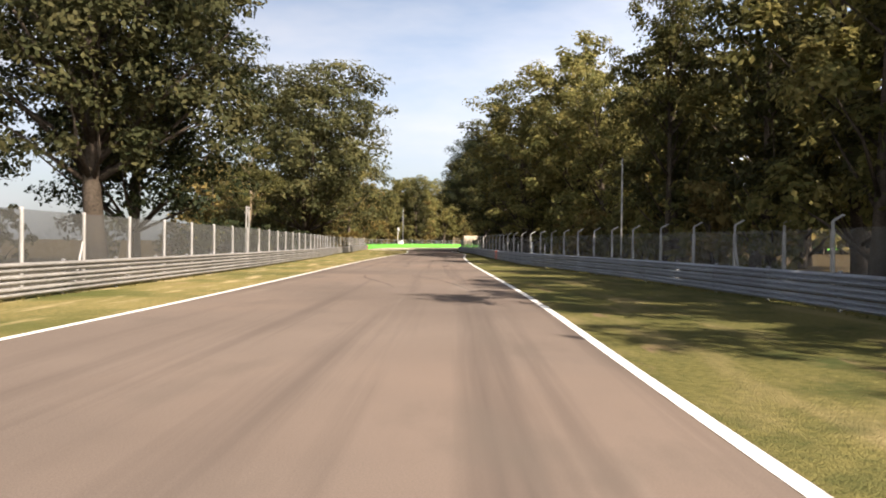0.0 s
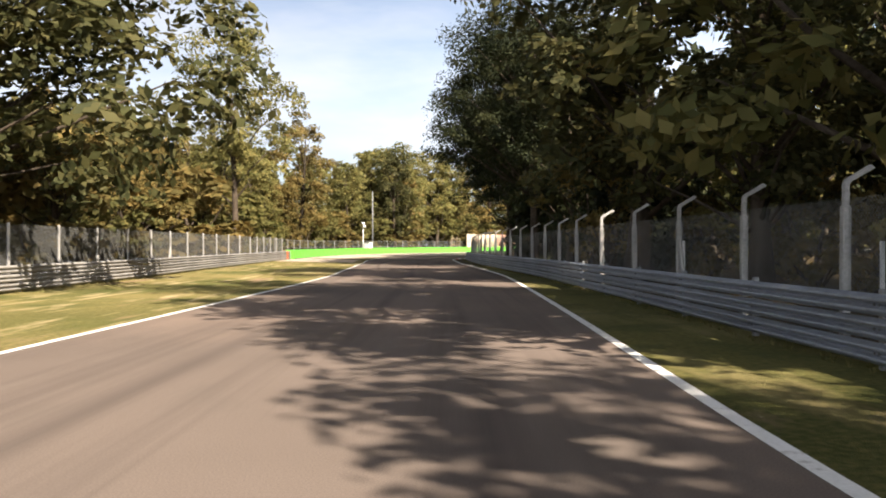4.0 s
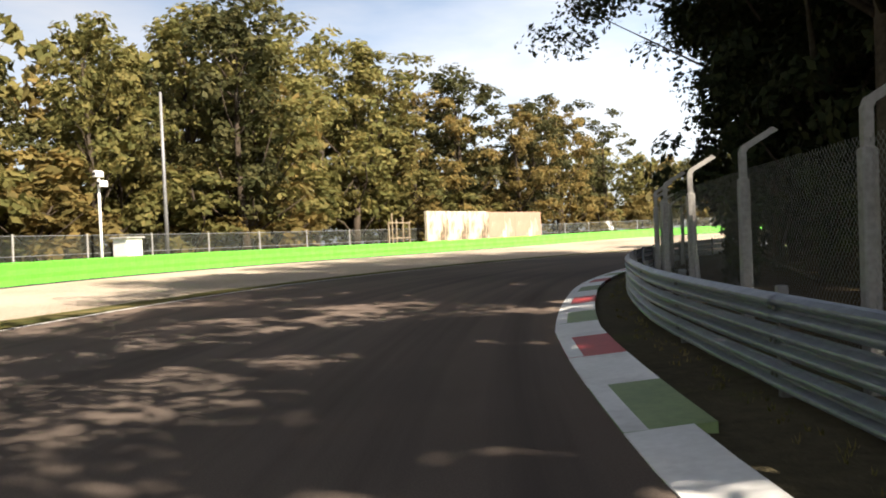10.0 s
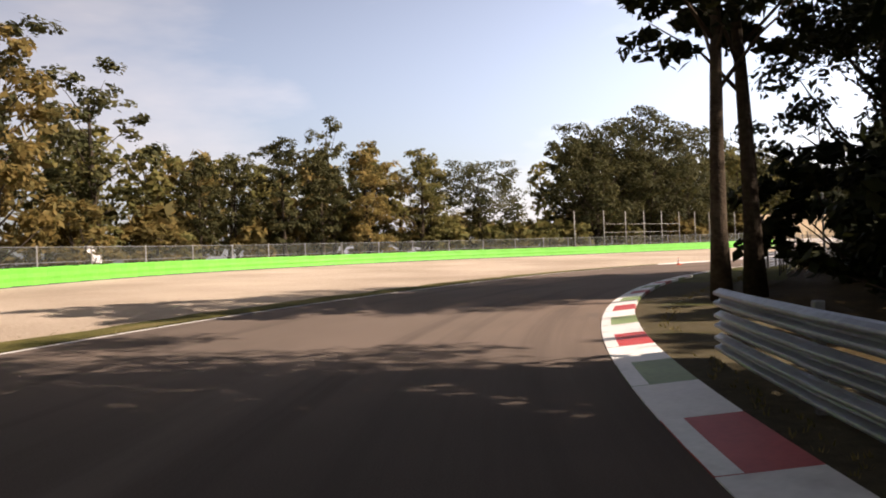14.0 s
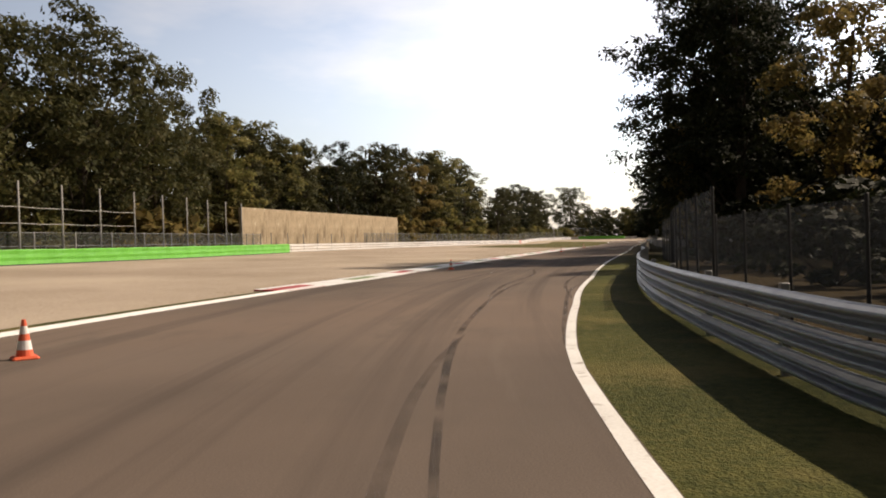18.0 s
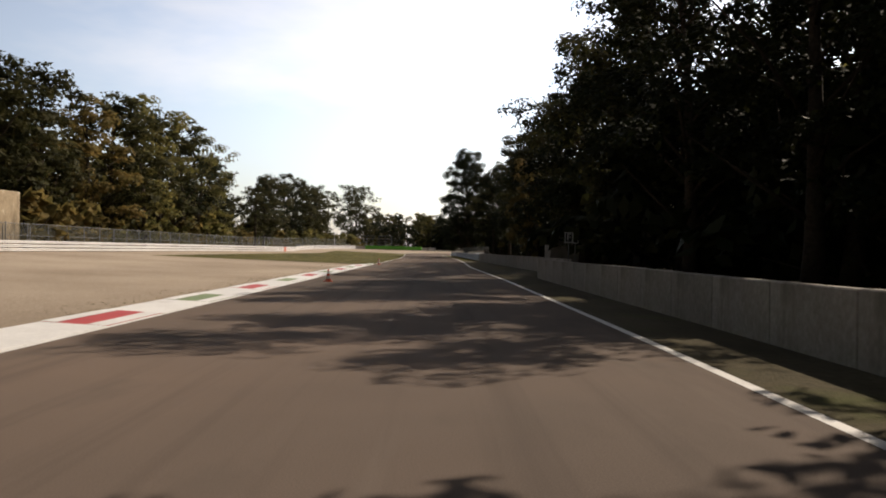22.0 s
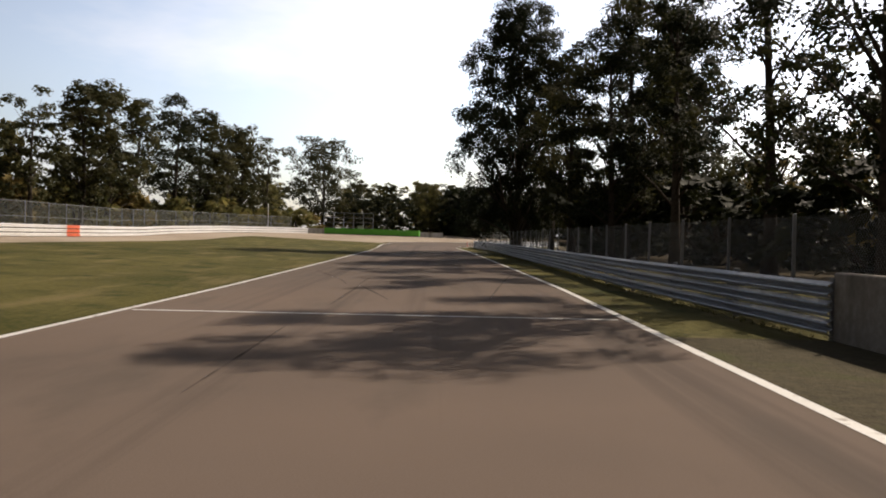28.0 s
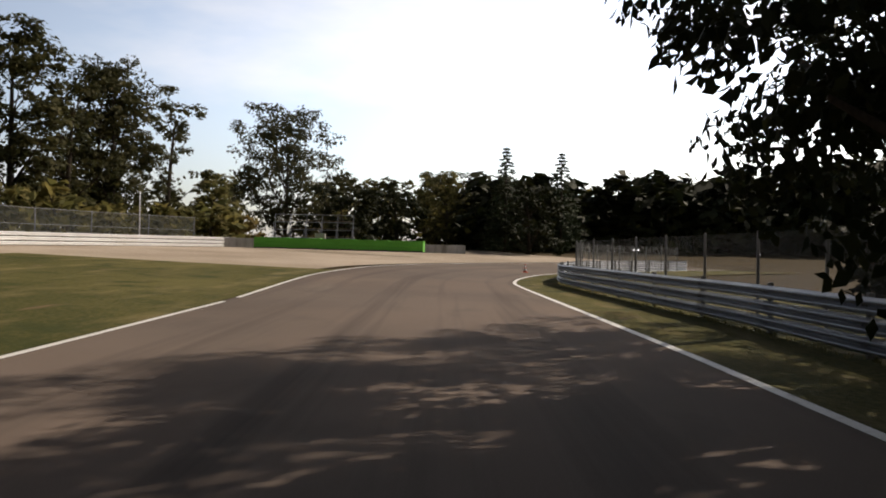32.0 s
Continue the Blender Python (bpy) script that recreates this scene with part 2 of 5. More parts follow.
M = {}
M["asphalt"] = material("asphalt", (0.098, 0.078, 0.065), (0.155, 0.123, 0.102), 0.9, grain=60, patch=0.12, bump=0.35, bump_scale=90, depth=0.006,
                        low_at=0.36, high_at=0.62, extra=tint_noise(
                            0.05, (0.175, 0.131, 0.104), 0.45, 0.7, then=tint_noise(
                                1.0, (0.072, 0.058, 0.05), 0.5, 0.75, (0.016, 0.85, 1), "UV", tint_noise(1.0, (0.19, 0.157, 0.131), 0.6, 0.85, (0.05, 0.5, 1), "UV", tint_noise(
                                    0.9, (0.102, 0.084, 0.07), 0.55, 0.8, (0.25, 0.6, 1), "UV")))))
M["line_paint"] = material("line_paint", (0.58, 0.565, 0.53), (0.8, 0.79, 0.765), 0.6, grain=25, patch=1.5, bump=0.1,
                           extra=tint_noise(3.5, (0.28, 0.24, 0.2), 0.57, 0.72))
M["grass"] = material("grass", (0.052, 0.056, 0.016), (0.135, 0.118, 0.04), 0.95, grain=9, patch=0.11, bump=0.8, bump_scale=35, depth=0.05,
                      low_at=0.38, high_at=0.6, extra=tint_noise(
                          1.0, (0.21, 0.165, 0.078), 0.52, 0.74, (0.16, 0.7, 1), "UV", tint_noise(
                              0.5, (0.045, 0.054, 0.017), 0.52, 0.7, then=tint_noise(1.0, (0.17, 0.118, 0.07), 0.62, 0.72, (0.3, 1.1, 1), "UV"))))
M["green_grass"] = material("green_grass", (0.042, 0.05, 0.015), (0.105, 0.102, 0.032), 0.95, grain=9, patch=0.35, bump=0.9, bump_scale=30, depth=0.06,
                            low_at=0.38, high_at=0.62, extra=tint_noise(0.45, (0.16, 0.13, 0.05), 0.52, 0.72))
M["dry_grass"] = material("dry_grass", (0.1, 0.094, 0.03), (0.225, 0.18, 0.07), 0.95, grain=9, patch=0.14, bump=0.8, bump_scale=35, depth=0.05,
                          low_at=0.38, high_at=0.6, extra=tint_noise(
                              0.2, (0.08, 0.086, 0.024), 0.48, 0.64, then=tint_noise(
                                  1.0, (0.38, 0.3, 0.16), 0.54, 0.68, (0.2, 1.1, 1), "UV", tint_noise(1.0, (0.25, 0.17, 0.1), 0.6, 0.7, (0.09, 0.7, 1), "UV"))))
M["gravel"] = material("gravel", (0.29, 0.235, 0.18), (0.46, 0.385, 0.305), 0.95, grain=14, patch=0.09, bump=0.9, bump_scale=22, depth=0.05, low_at=0.4, high_at=0.6)
M["litter"] = material("litter", (0.022, 0.017, 0.009), (0.085, 0.06, 0.025), 0.95, grain=3.0, patch=0.15, bump=0.8, bump_scale=12, depth=0.08)
M["steel"] = material("galvanised_steel", (0.2, 0.215, 0.245), (0.36, 0.385, 0.43), 0.5, 0.55, grain=8, patch=0.6, bump=0.08, shift=0.1)
M["dark_steel"] = material("weathered_steel", (0.13, 0.122, 0.11), (0.3, 0.285, 0.26), 0.65, 0.15, grain=8, patch=0.6, bump=0.08, shift=0.12)
M["steel_post"] = material("steel_post", (0.14, 0.14, 0.14), (0.27, 0.27, 0.27), 0.6, 0.4, grain=10, patch=1.0, bump=0.1)
M["white_steel"] = material("white_steel", (0.6, 0.58, 0.55), (0.8, 0.79, 0.77), 0.5, 0.0, grain=6, patch=0.5, bump=0.05, shift=0.06)
M["orange_paint"] = material("orange_paint", (0.6, 0.1, 0.03), (0.75, 0.16, 0.05), 0.5, grain=8, patch=1.0, bump=0.05)
M["concrete"] = material("concrete", (0.2, 0.19, 0.175), (0.36, 0.345, 0.32), 0.9, grain=16, patch=0.8, bump=0.3, shift=0.08)
M["wall_concrete"] = material("wall_concrete", (0.2, 0.185, 0.165), (0.37, 0.345, 0.315), 0.9, grain=10, patch=0.4, bump=0.3, shift=0.1,
                              extra=tint_noise(0.7, (0.12, 0.105, 0.085), 0.52, 0.75, (1, 1, 0.25)))
M["tan_wall"] = material("tan_wall", (0.23, 0.18, 0.115), (0.42, 0.335, 0.225), 0.9, grain=9, patch=0.7, bump=0.5, bump_scale=5, depth=0.03, shift=0.05,
                         extra=tint_noise(0.6, (0.15, 0.115, 0.075), 0.52, 0.72, (1, 1, 0.35), then=tint_noise(1.6, (0.52, 0.45, 0.33), 0.6, 0.75, (1, 1, 0.6))))
M["pink_wall"] = material("pink_wall", (0.3, 0.17, 0.125), (0.4, 0.24, 0.175), 0.9, grain=6, patch=0.5, bump=0.3, shift=0.12,
                          extra=tint_noise(0.5, (0.5, 0.42, 0.33), 0.55, 0.68, (1, 1, 0.5)))
# tree shadows are painted into the plaster as its dark patches
M["plaster"] = material("plaster", (0.36, 0.3, 0.22), (0.55, 0.47, 0.36), 0.9, grain=5, patch=0.6, bump=0.35, shift=0.06,
                        extra=tint_noise(0.55, (0.13, 0.1, 0.07), 0.5, 0.6, (1, 1, 0.45), then=tint_noise(1.4, (0.32, 0.19, 0.14), 0.58, 0.66)))
M["green_belt"] = material("green_belt", (0.07, 0.31, 0.02), (0.125, 0.45, 0.04), 0.55, grain=5, patch=0.35, bump=0.12, shift=0.02)
M["black"] = material("black_rubber", (0.012, 0.012, 0.012), (0.03, 0.03, 0.03), 0.8, grain=10, patch=1, bump=0.2)
M["red_paint"] = material("red_paint", (0.33, 0.03, 0.03), (0.47, 0.055, 0.05), 0.6, grain=12, patch=1.2, bump=0.1, shift=0.12)
M["green_paint"] = material("green_paint", (0.13, 0.19, 0.07), (0.22, 0.29, 0.11), 0.6, grain=12, patch=1.2, bump=0.1, shift=0.12)
M["white_paint"] = material("white_paint", (0.62, 0.61, 0.59), (0.8, 0.79, 0.77), 0.55, grain=12, patch=1.0, bump=0.1, shift=0.06,
                            extra=tint_noise(0.8, (0.4, 0.38, 0.36), 0.58, 0.8))
M["cone_orange"] = material("cone_orange", (0.62, 0.09, 0.04), (0.75, 0.15, 0.06), 0.5, grain=20, patch=3, bump=0.05)
M["bark"] = material("bark", (0.022, 0.017, 0.012), (0.085, 0.066, 0.048), 0.95, grain=7, patch=1.2, bump=0.9, bump_scale=14, depth=0.04, shift=0.25)
M["pale_bark"] = material("pale_bark", (0.13, 0.095, 0.06), (0.3, 0.23, 0.15), 0.95, grain=7, patch=1.2, bump=0.8, bump_scale=14, depth=0.03)
M["wood"] = material("weathered_wood", (0.16, 0.12, 0.08), (0.32, 0.25, 0.17), 0.85, grain=8, patch=1, bump=0.3)
M["sign_black"] = material("sign_black", (0.01, 0.01, 0.01), (0.02, 0.02, 0.02), 0.6, bump=0)


def foliage(name, cols, value=0.18, through=0.35):
    """Leaves: each one a little different, and each tree as well; light passes through them."""
    m = bpy.data.materials.new(name)
    m.use_nodes = True
    n, l = m.node_tree.nodes, m.node_tree.links
    b = n["Principled BSDF"]
    out = n["Material Output"]
    geo, info, ramp, hsv, vary = (n.new("ShaderNode" + k) for k in ("NewGeometry", "ObjectInfo", "ValToRGB", "HueSaturation", "MapRange"))
    co, no, add, mul = n.new("ShaderNodeTexCoord"), n.new("ShaderNodeTexNoise"), n.new("ShaderNodeMath"), n.new("ShaderNodeMath")
    no.inputs["Scale"].default_value, no.inputs["Detail"].default_value = 0.35, 2
    mul.operation, mul.inputs[1].default_value = "MULTIPLY", 0.45
    add.operation, add.use_clamp = "MULTIPLY_ADD", True
    add.inputs[1].default_value, add.inputs[2].default_value = 1.0, 0.0
    l.new(co.outputs["Object"], no.inputs["Vector"])
    l.new(geo.outputs["Random Per Island"], mul.inputs[0])
    l.new(no.outputs["Fac"], add.inputs[0])
    l.new(mul.outputs[0], add.inputs[2])
    e = ramp.color_ramp.elements
    e[0].position, e[0].color = 0.3, (*cols[0], 1)
    e[1].position, e[1].color = 0.95, (*cols[-1], 1)
    for i, c in enumerate(cols[1:-1]):
        k = e.new(0.3 + 0.65 * (i + 1) / (len(cols) - 1))
        k.color = (*c, 1)
    l.new(add.outputs[0], ramp.inputs[0])
    vary.inputs["To Min"].default_value, vary.inputs["To Max"].default_value = 1 - value, 1 + value
    l.new(info.outputs["Random"], vary.inputs["Value"])
    l.new(vary.outputs[0], hsv.inputs["Value"])
    l.new(ramp.outputs[0], hsv.inputs["Color"])
    l.new(hsv.outputs[0], b.inputs["Base Color"])
    b.inputs["Roughness"].default_value = 0.7
    b.inputs["Specular IOR Level"].default_value = 0.12
    tr, mx = n.new("ShaderNodeBsdfTranslucent"), n.new("ShaderNodeMixShader")
    l.new(hsv.outputs[0], tr.inputs[0])
    mx.inputs[0].default_value = through
    l.new(b.outputs[0], mx.inputs[1])
    l.new(tr.outputs[0], mx.inputs[2])
    l.new(mx.outputs[0], out.inputs[0])
    return m


M["leaf_green"] = foliage("leaf_green", [(0.022, 0.026, 0.01), (0.048, 0.05, 0.018), (0.082, 0.073, 0.027)])
# near black: the shade on the track-facing side is put into this colour
M["leaf_shaded"] = foliage("leaf_shaded", [(0.008, 0.012, 0.005), (0.017, 0.022, 0.008), (0.032, 0.034, 0.011)], through=0.16)
M["leaf_mid"] = foliage("leaf_mid", [(0.03, 0.036, 0.011), (0.066, 0.067, 0.02), (0.115, 0.098, 0.03)], through=0.4)
M["leaf_olive"] = foliage("leaf_olive", [(0.053, 0.059, 0.019), (0.122, 0.118, 0.038), (0.205, 0.172, 0.058)], through=0.5)
M["leaf_autumn"] = foliage("leaf_autumn", [(0.066, 0.06, 0.021), (0.152, 0.122, 0.041), (0.228, 0.161, 0.054)], through=0.5)
M["needle"] = foliage("needle", [(0.012, 0.022, 0.01), (0.028, 0.04, 0.018), (0.045, 0.055, 0.025)], through=0.15)


def netting(name, cell, wire, colour, cover=0.0):
    """Wire netting: threads crossing on the slant, open between them. cover: the share that a screen behind it fills."""
    m = bpy.data.materials.new(name)
    m.use_nodes = True
    n, l = m.node_tree.nodes, m.node_tree.links
    b, out = n["Principled BSDF"], n["Material Output"]
    b.inputs["Base Color"].default_value, b.inputs["Roughness"].default_value = (*colour, 1), 0.7
    co, sep = n.new("ShaderNodeTexCoord"), n.new("ShaderNodeSeparateXYZ")
    l.new(co.outputs["UV"], sep.inputs[0])
    threads = []
    for op in ("ADD", "SUBTRACT"):
        a, d, fr, lt = (n.new("ShaderNodeMath") for _ in range(4))
        a.operation, d.operation, fr.operation, lt.operation = op, "DIVIDE", "FRACT", "LESS_THAN"
        d.inputs[1].default_value, lt.inputs[1].default_value = cell, wire
        l.new(sep.outputs[0], a.inputs[0])
        l.new(sep.outputs[1], a.inputs[1])
        l.new(a.outputs[0], d.inputs[0])
        l.new(d.outputs[0], fr.inputs[0])
        l.new(fr.outputs[0], lt.inputs[0])
        threads.append(lt)
    mx = n.new("ShaderNodeMath")
    mx.operation = "MAXIMUM"
    l.new(threads[0].outputs[0], mx.inputs[0])
    l.new(threads[1].outputs[0], mx.inputs[1])
    last = mx
    if cover:
        last = n.new("ShaderNodeMath")
        last.operation, last.inputs[1].default_value = "MAXIMUM", cover
        l.new(mx.outputs[0], last.inputs[0])
    tp, ms = n.new("ShaderNodeBsdfTransparent"), n.new("ShaderNodeMixShader")
    l.new(last.outputs[0], ms.inputs[0])
    l.new(tp.outputs[0], ms.inputs[1])
    l.new(b.outputs[0], ms.inputs[2])
    l.new(ms.outputs[0], out.inputs[0])
    return m


def rubber(name, colour, cover, scale):
    """Rubber rubbed into the asphalt: broken up, so that the road shows through."""
    m = bpy.data.materials.new(name)
    m.use_nodes = True
    n, l = m.node_tree.nodes, m.node_tree.links
    b, out = n["Principled BSDF"], n["Material Output"]
    b.inputs["Base Color"].default_value, b.inputs["Roughness"].default_value = (*colour, 1), 0.8
    co, no, rp, tp, ms = (n.new("ShaderNode" + k) for k in ("TexCoord", "TexNoise", "ValToRGB", "BsdfTransparent", "MixShader"))
    no.inputs["Scale"].default_value, no.inputs["Detail"].default_value = scale, 6
    e = rp.color_ramp.elements
    e[0].position, e[0].color = 0.28, (0, 0, 0, 1)
    e[1].position, e[1].color = 0.66, (cover, cover, cover, 1)
    l.new(co.outputs["Object"], no.inputs["Vector"])
    l.new(no.outputs["Fac"], rp.inputs[0])
    l.new(rp.outputs[0], ms.inputs[0])
    l.new(tp.outputs[0], ms.inputs[1])
    l.new(b.outputs[0], ms.inputs[2])
    l.new(ms.outputs[0], out.inputs[0])
    return m


M["verge_dirt"] = material("verge_dirt", (0.04, 0.034, 0.02), (0.1, 0.085, 0.05), 0.95, grain=6.0, patch=0.3, bump=0.7, bump_scale=20, depth=0.04, extra=tint_noise(0.4, (0.07, 0.075, 0.025), 0.55, 0.7))
M["rubber"] = rubber("tyre_rubber", (0.035, 0.029, 0.026), 0.6, 1.1)
M["faint_rubber"] = rubber("faint_rubber", (0.05, 0.04, 0.034), 0.4, 0.9)
M["chain_link"] = netting("chain_link", 0.085, 0.1, (0.2, 0.2, 0.19))
M["screen_net"] = netting("screen_net", 0.06, 0.15, (0.075, 0.075, 0.07), 0.45)
M["dark_net"] = netting("dark_net", 0.06, 0.14, (0.03, 0.03, 0.03), 0.3)
M["far_net"] = netting("far_net", 0.1, 0.12, (0.045, 0.05, 0.04), 0.12)


# ---- building helpers ----
def mesh_of(name, verts, faces, mat=None, smooth=False, mats=None, index=None):
    me = bpy.data.meshes.new(name)
    me.from_pydata([tuple(v) for v in verts], [], faces)
    for m in (mats or ([mat] if mat else [])):
        me.materials.append(m)
    if index is not None:
        me.polygons.foreach_set("material_index", index)
    if smooth:
        me.polygons.foreach_set("use_smooth", [True] * len(me.polygons))
    me.update()
    return me


def part(name, data, parent=None, label=""):
    """One mesh object, under a thing or a part of it."""
    ob = new(name, data)
    if parent is not None:
        ob.parent = parent
    if label:
        ob["label"] = label
    return ob


def thing(name, label, category, group="", kind="", m=None):
    """An Empty at a thing's base."""
    ob = new(name)
    ob.empty_display_size = 0.2
    if m is not None:
        ob.matrix_basis = m
    return tagged(ob, label, category, group, kind)


def stand(s, d, up=0.0, turn=0.0):
    """A pose on the ground at (s, d), x along the road, y to its left."""
    return Matrix.Translation(spot(s, d, up)) @ Matrix.Rotation(yaw_at(s) + radians(turn), 4, "Z")


class Shape:
    """Collects boxes, tubes and sheets into one mesh."""

    def __init__(self):
        self.v, self.f = [], []

    def box(self, x0, x1, y0, y1, z0, z1, bevel=0.0, m=None):
        k, b = len(self.v), min(bevel, (x1 - x0) / 3, (y1 - y0) / 3)
        if b > 0:
            ring = [(x0 + b, y0), (x1 - b, y0), (x1, y0 + b), (x1, y1 - b), (x1 - b, y1), (x0 + b, y1), (x0, y1 - b), (x0, y0 + b)]
        else:
            ring = [(x0, y0), (x1, y0), (x1, y1), (x0, y1)]
        n = len(ring)
        pts = [Vector((x, y, z0)) for x, y in ring]
        if b > 0:
            cx, cy, fx, fy = (x0 + x1) / 2, (y0 + y1) / 2, 1 - 2 * b / (x1 - x0), 1 - 2 * b / (y1 - y0)
            pts += [Vector((x, y, z1 - b)) for x, y in ring]
            pts += [Vector((cx + (x - cx) * fx, cy + (y - cy) * fy, z1)) for x, y in ring]
        else:
            pts += [Vector((x, y, z1)) for x, y in ring]
        if m is not None:
            pts = [m @ p for p in pts]
        self.v += pts
        for j in range(len(pts) // n - 1):
            for i in range(n):
                self.f.append((k + j * n + i, k + j * n + (i + 1) % n, k + (j + 1) * n + (i + 1) % n, k + (j + 1) * n + i))
        self.f.append(tuple(range(k + n - 1, k - 1, -1)))
        self.f.append(tuple(range(k + len(pts) - n, k + len(pts))))
        return self

    def tube(self, points, radii, sides=8):
        k = len(self.v)
        pts = [Vector(p) for p in points]
        for i, p in enumerate(pts):
            t = (pts[min(i + 1, len(pts) - 1)] - pts[max(i - 1, 0)]).normalized()
            a = t.orthogonal().normalized() if abs(t.z) < 0.9 else (Vector((1, 0, 0)) - t * t.x).normalized()
            b = t.cross(a)
            for j in range(sides):
                w = 2 * math.pi * j / sides
                self.v.append(p + (a * math.cos(w) + b * math.sin(w)) * radii[i])
        for i in range(len(pts) - 1):
            for j in range(sides):
                self.f.append((k + i * sides + j, k + i * sides + (j + 1) % sides, k + (i + 1) * sides + (j + 1) % sides, k + (i + 1) * sides + j))
        self.f.append(tuple(range(k + sides - 1, k - 1, -1)))
        self.f.append(tuple(range(k + (len(pts) - 1) * sides, k + len(pts) * sides)))
        return self

    def quad(self, a, b, c, d):
        k = len(self.v)
        self.v += [Vector(p) for p in (a, b, c, d)]
        self.f.append((k, k + 1, k + 2, k + 3))
        return self

    def mesh(self, name, mat, smooth=False):
        return mesh_of(name, self.v, self.f, mat, smooth)


def sheet(name, s0, s1, step, offsets, lift, mat, label, category, kind="structure"):
    """A ground surface along the road between offsets (functions of s)."""
    ss = np.linspace(s0, s1, max(2, int((s1 - s0) / step) + 1))
    verts, faces, n = [], [], len(offsets)
    for s in ss:
        for o in offsets:
            d = o(s) if callable(o) else o
            verts.append(spot(s, d, lift))
    for i in range(len(ss) - 1):
        for j in range(n - 1):
            a = i * n + j
            faces.append((a, a + n, a + n + 1, a + 1))
    me = mesh_of(name, verts, faces, mat)
    flat = np.array([(s, o(s) if callable(o) else o) for s in ss for o in offsets], np.float32)
    which = np.empty(len(me.loops), np.int32)
    me.loops.foreach_get("vertex_index", which)
    me.uv_layers.new(name="UVMap").data.foreach_set("uv", flat[which].ravel())
    ob = new(name, me)
    ob.data.flip_normals()
    if ob.data.polygons[0].normal.z < 0:
        ob.data.flip_normals()
    return tagged(ob, label, category, "", kind)


def between(f, g, u):
    return lambda s: f(s) * (1 - u) + g(s) * u


def plus(f, k):
    return lambda s: f(s) + k


# ---- the ground ----
S0, S1 = -170, 640
xs = np.r_[np.linspace(-1500, -170, 10), np.arange(-160, 620, 5.0), np.linspace(630, 1900, 10)]
ys = np.r_[np.linspace(-1400, -190, 9), np.arange(-180, 460, 5.0), np.linspace(470, 1700, 10)]
gv, gf = [], []
for y in ys:
    for x in xs:
        s, d, away = locate(x, y)
        roll = 0.35 * noise.noise(Vector((x, y, 0)) * 0.03) if away > 30 else 0.0
        h = rise(s, d) if d > 0 and away < 150 else (1.6 if d > 0 and away >= 150 else 0.0)
        gv.append((x, y, h - 0.1 + max(0.0, roll) * (1.0 if d > 60 or d < -25 else 0.0)))
for j in range(len(ys) - 1):
    for i in range(len(xs) - 1):
        a = j * len(xs) + i
        gf.append((a, a + 1, a + 1 + len(xs), a + len(xs)))
tagged(new("ground", mesh_of("ground", gv, gf, M["litter"], True)), "dark woodland floor strewn with fallen leaves", "ground", kind="structure")

sheet("road", S0, S1, 3, [RIGHT, between(RIGHT, LEFT, 0.33), between(RIGHT, LEFT, 0.66), LEFT], 0.0, M["asphalt"], "warm grey worn asphalt race track with faint tyre marks", "road")
sheet("grass_verge", S0, 158, 3, [plus(RAIL_R, -1.6), plus(RAIL_R, 0.6), plus(RIGHT, 0.05)], -0.012, M["grass"], "short green and yellowed grass strip beside the track", "grass")
sheet("dirt_verge", 157.9, 283, 2, [plus(RAIL_R, -1.6), plus(RAIL_R, 0.6), plus(RIGHT, 0.05)], -0.014, M["verge_dirt"], "dark bare soil strip under the trees inside the bend", "ground")
sheet("grass_verge", 282.9, 376, 2, [plus(RAIL_R, -1.6), plus(RAIL_R, 0.6), plus(RIGHT, 0.05)], -0.012, M["green_grass"], "lush green grass inside the bend", "grass")
sheet("dirt_verge", 374, 491, 3, [-12.0, -8.0, plus(RIGHT, 0.05)], -0.014, M["verge_dirt"], "dark earth strip with fallen leaves below the wall", "ground")
sheet("grass_verge", 490.5, S1, 3, [-12.0, -8.0, plus(RIGHT, 0.05)], -0.016, M["grass"], "short green and yellowed grass strip beside the track", "grass")
sheet("grass_verge", S0, 204, 3, [plus(LEFT, -0.05), between(LEFT, RAIL_L, 0.5), plus(RAIL_L, 1.6)], -0.012, M["dry_grass"], "dry yellow grass between the track and the barrier", "grass")
sheet("gravel_trap", 174, 455, 2.5, [plus(LEFT, 1.0), GRAVEL, between(GRAVEL, lambda s: TYRES(s) if s < 395 else RAIL_W(s), 0.5), lambda s: (TYRES(s) if s < 395 else RAIL_W(s)) + 2.5],
      0.012, M["gravel"], "pale beige gravel run-off bed outside the bend", "gravel")
sheet("grass_verge", 190, 317, 1.5, [plus(LEFT, -0.05), plus(LEFT, 0.7), lambda s: GRAVEL(s) + 0.5 * noise.noise(Vector((s * 0.4, 0, 0)))], 0.03, M["grass"], "thin uneven grass edge between track and gravel", "grass")
sheet("grass_verge", 317, 458, 1.5, [plus(LEFT, 0.06), plus(LEFT, 1.6), lambda s: max(LEFT(s) + 1.7, GRAVEL(s) + 0.5 * noise.noise(Vector((s * 0.4, 0, 0))))], 0.004, M["green_grass"], "thin uneven grass edge between kerb and gravel", "grass")
sheet("grass_field", 453, 590, 3, [plus(LEFT, -0.05), between(LEFT, RAIL_W, 0.4), between(LEFT, RAIL_W, 0.72)], 0.02, M["grass"], "mown green and brown grass beside the straight", "grass")
sheet("gravel_trap", 453, S1, 3, [between(LEFT, RAIL_W, 0.05), between(LEFT, RAIL_W, 0.72), plus(RAIL_W, 2.5)], 0.006, M["gravel"], "pale beige gravel bed in front of the white barrier", "gravel")


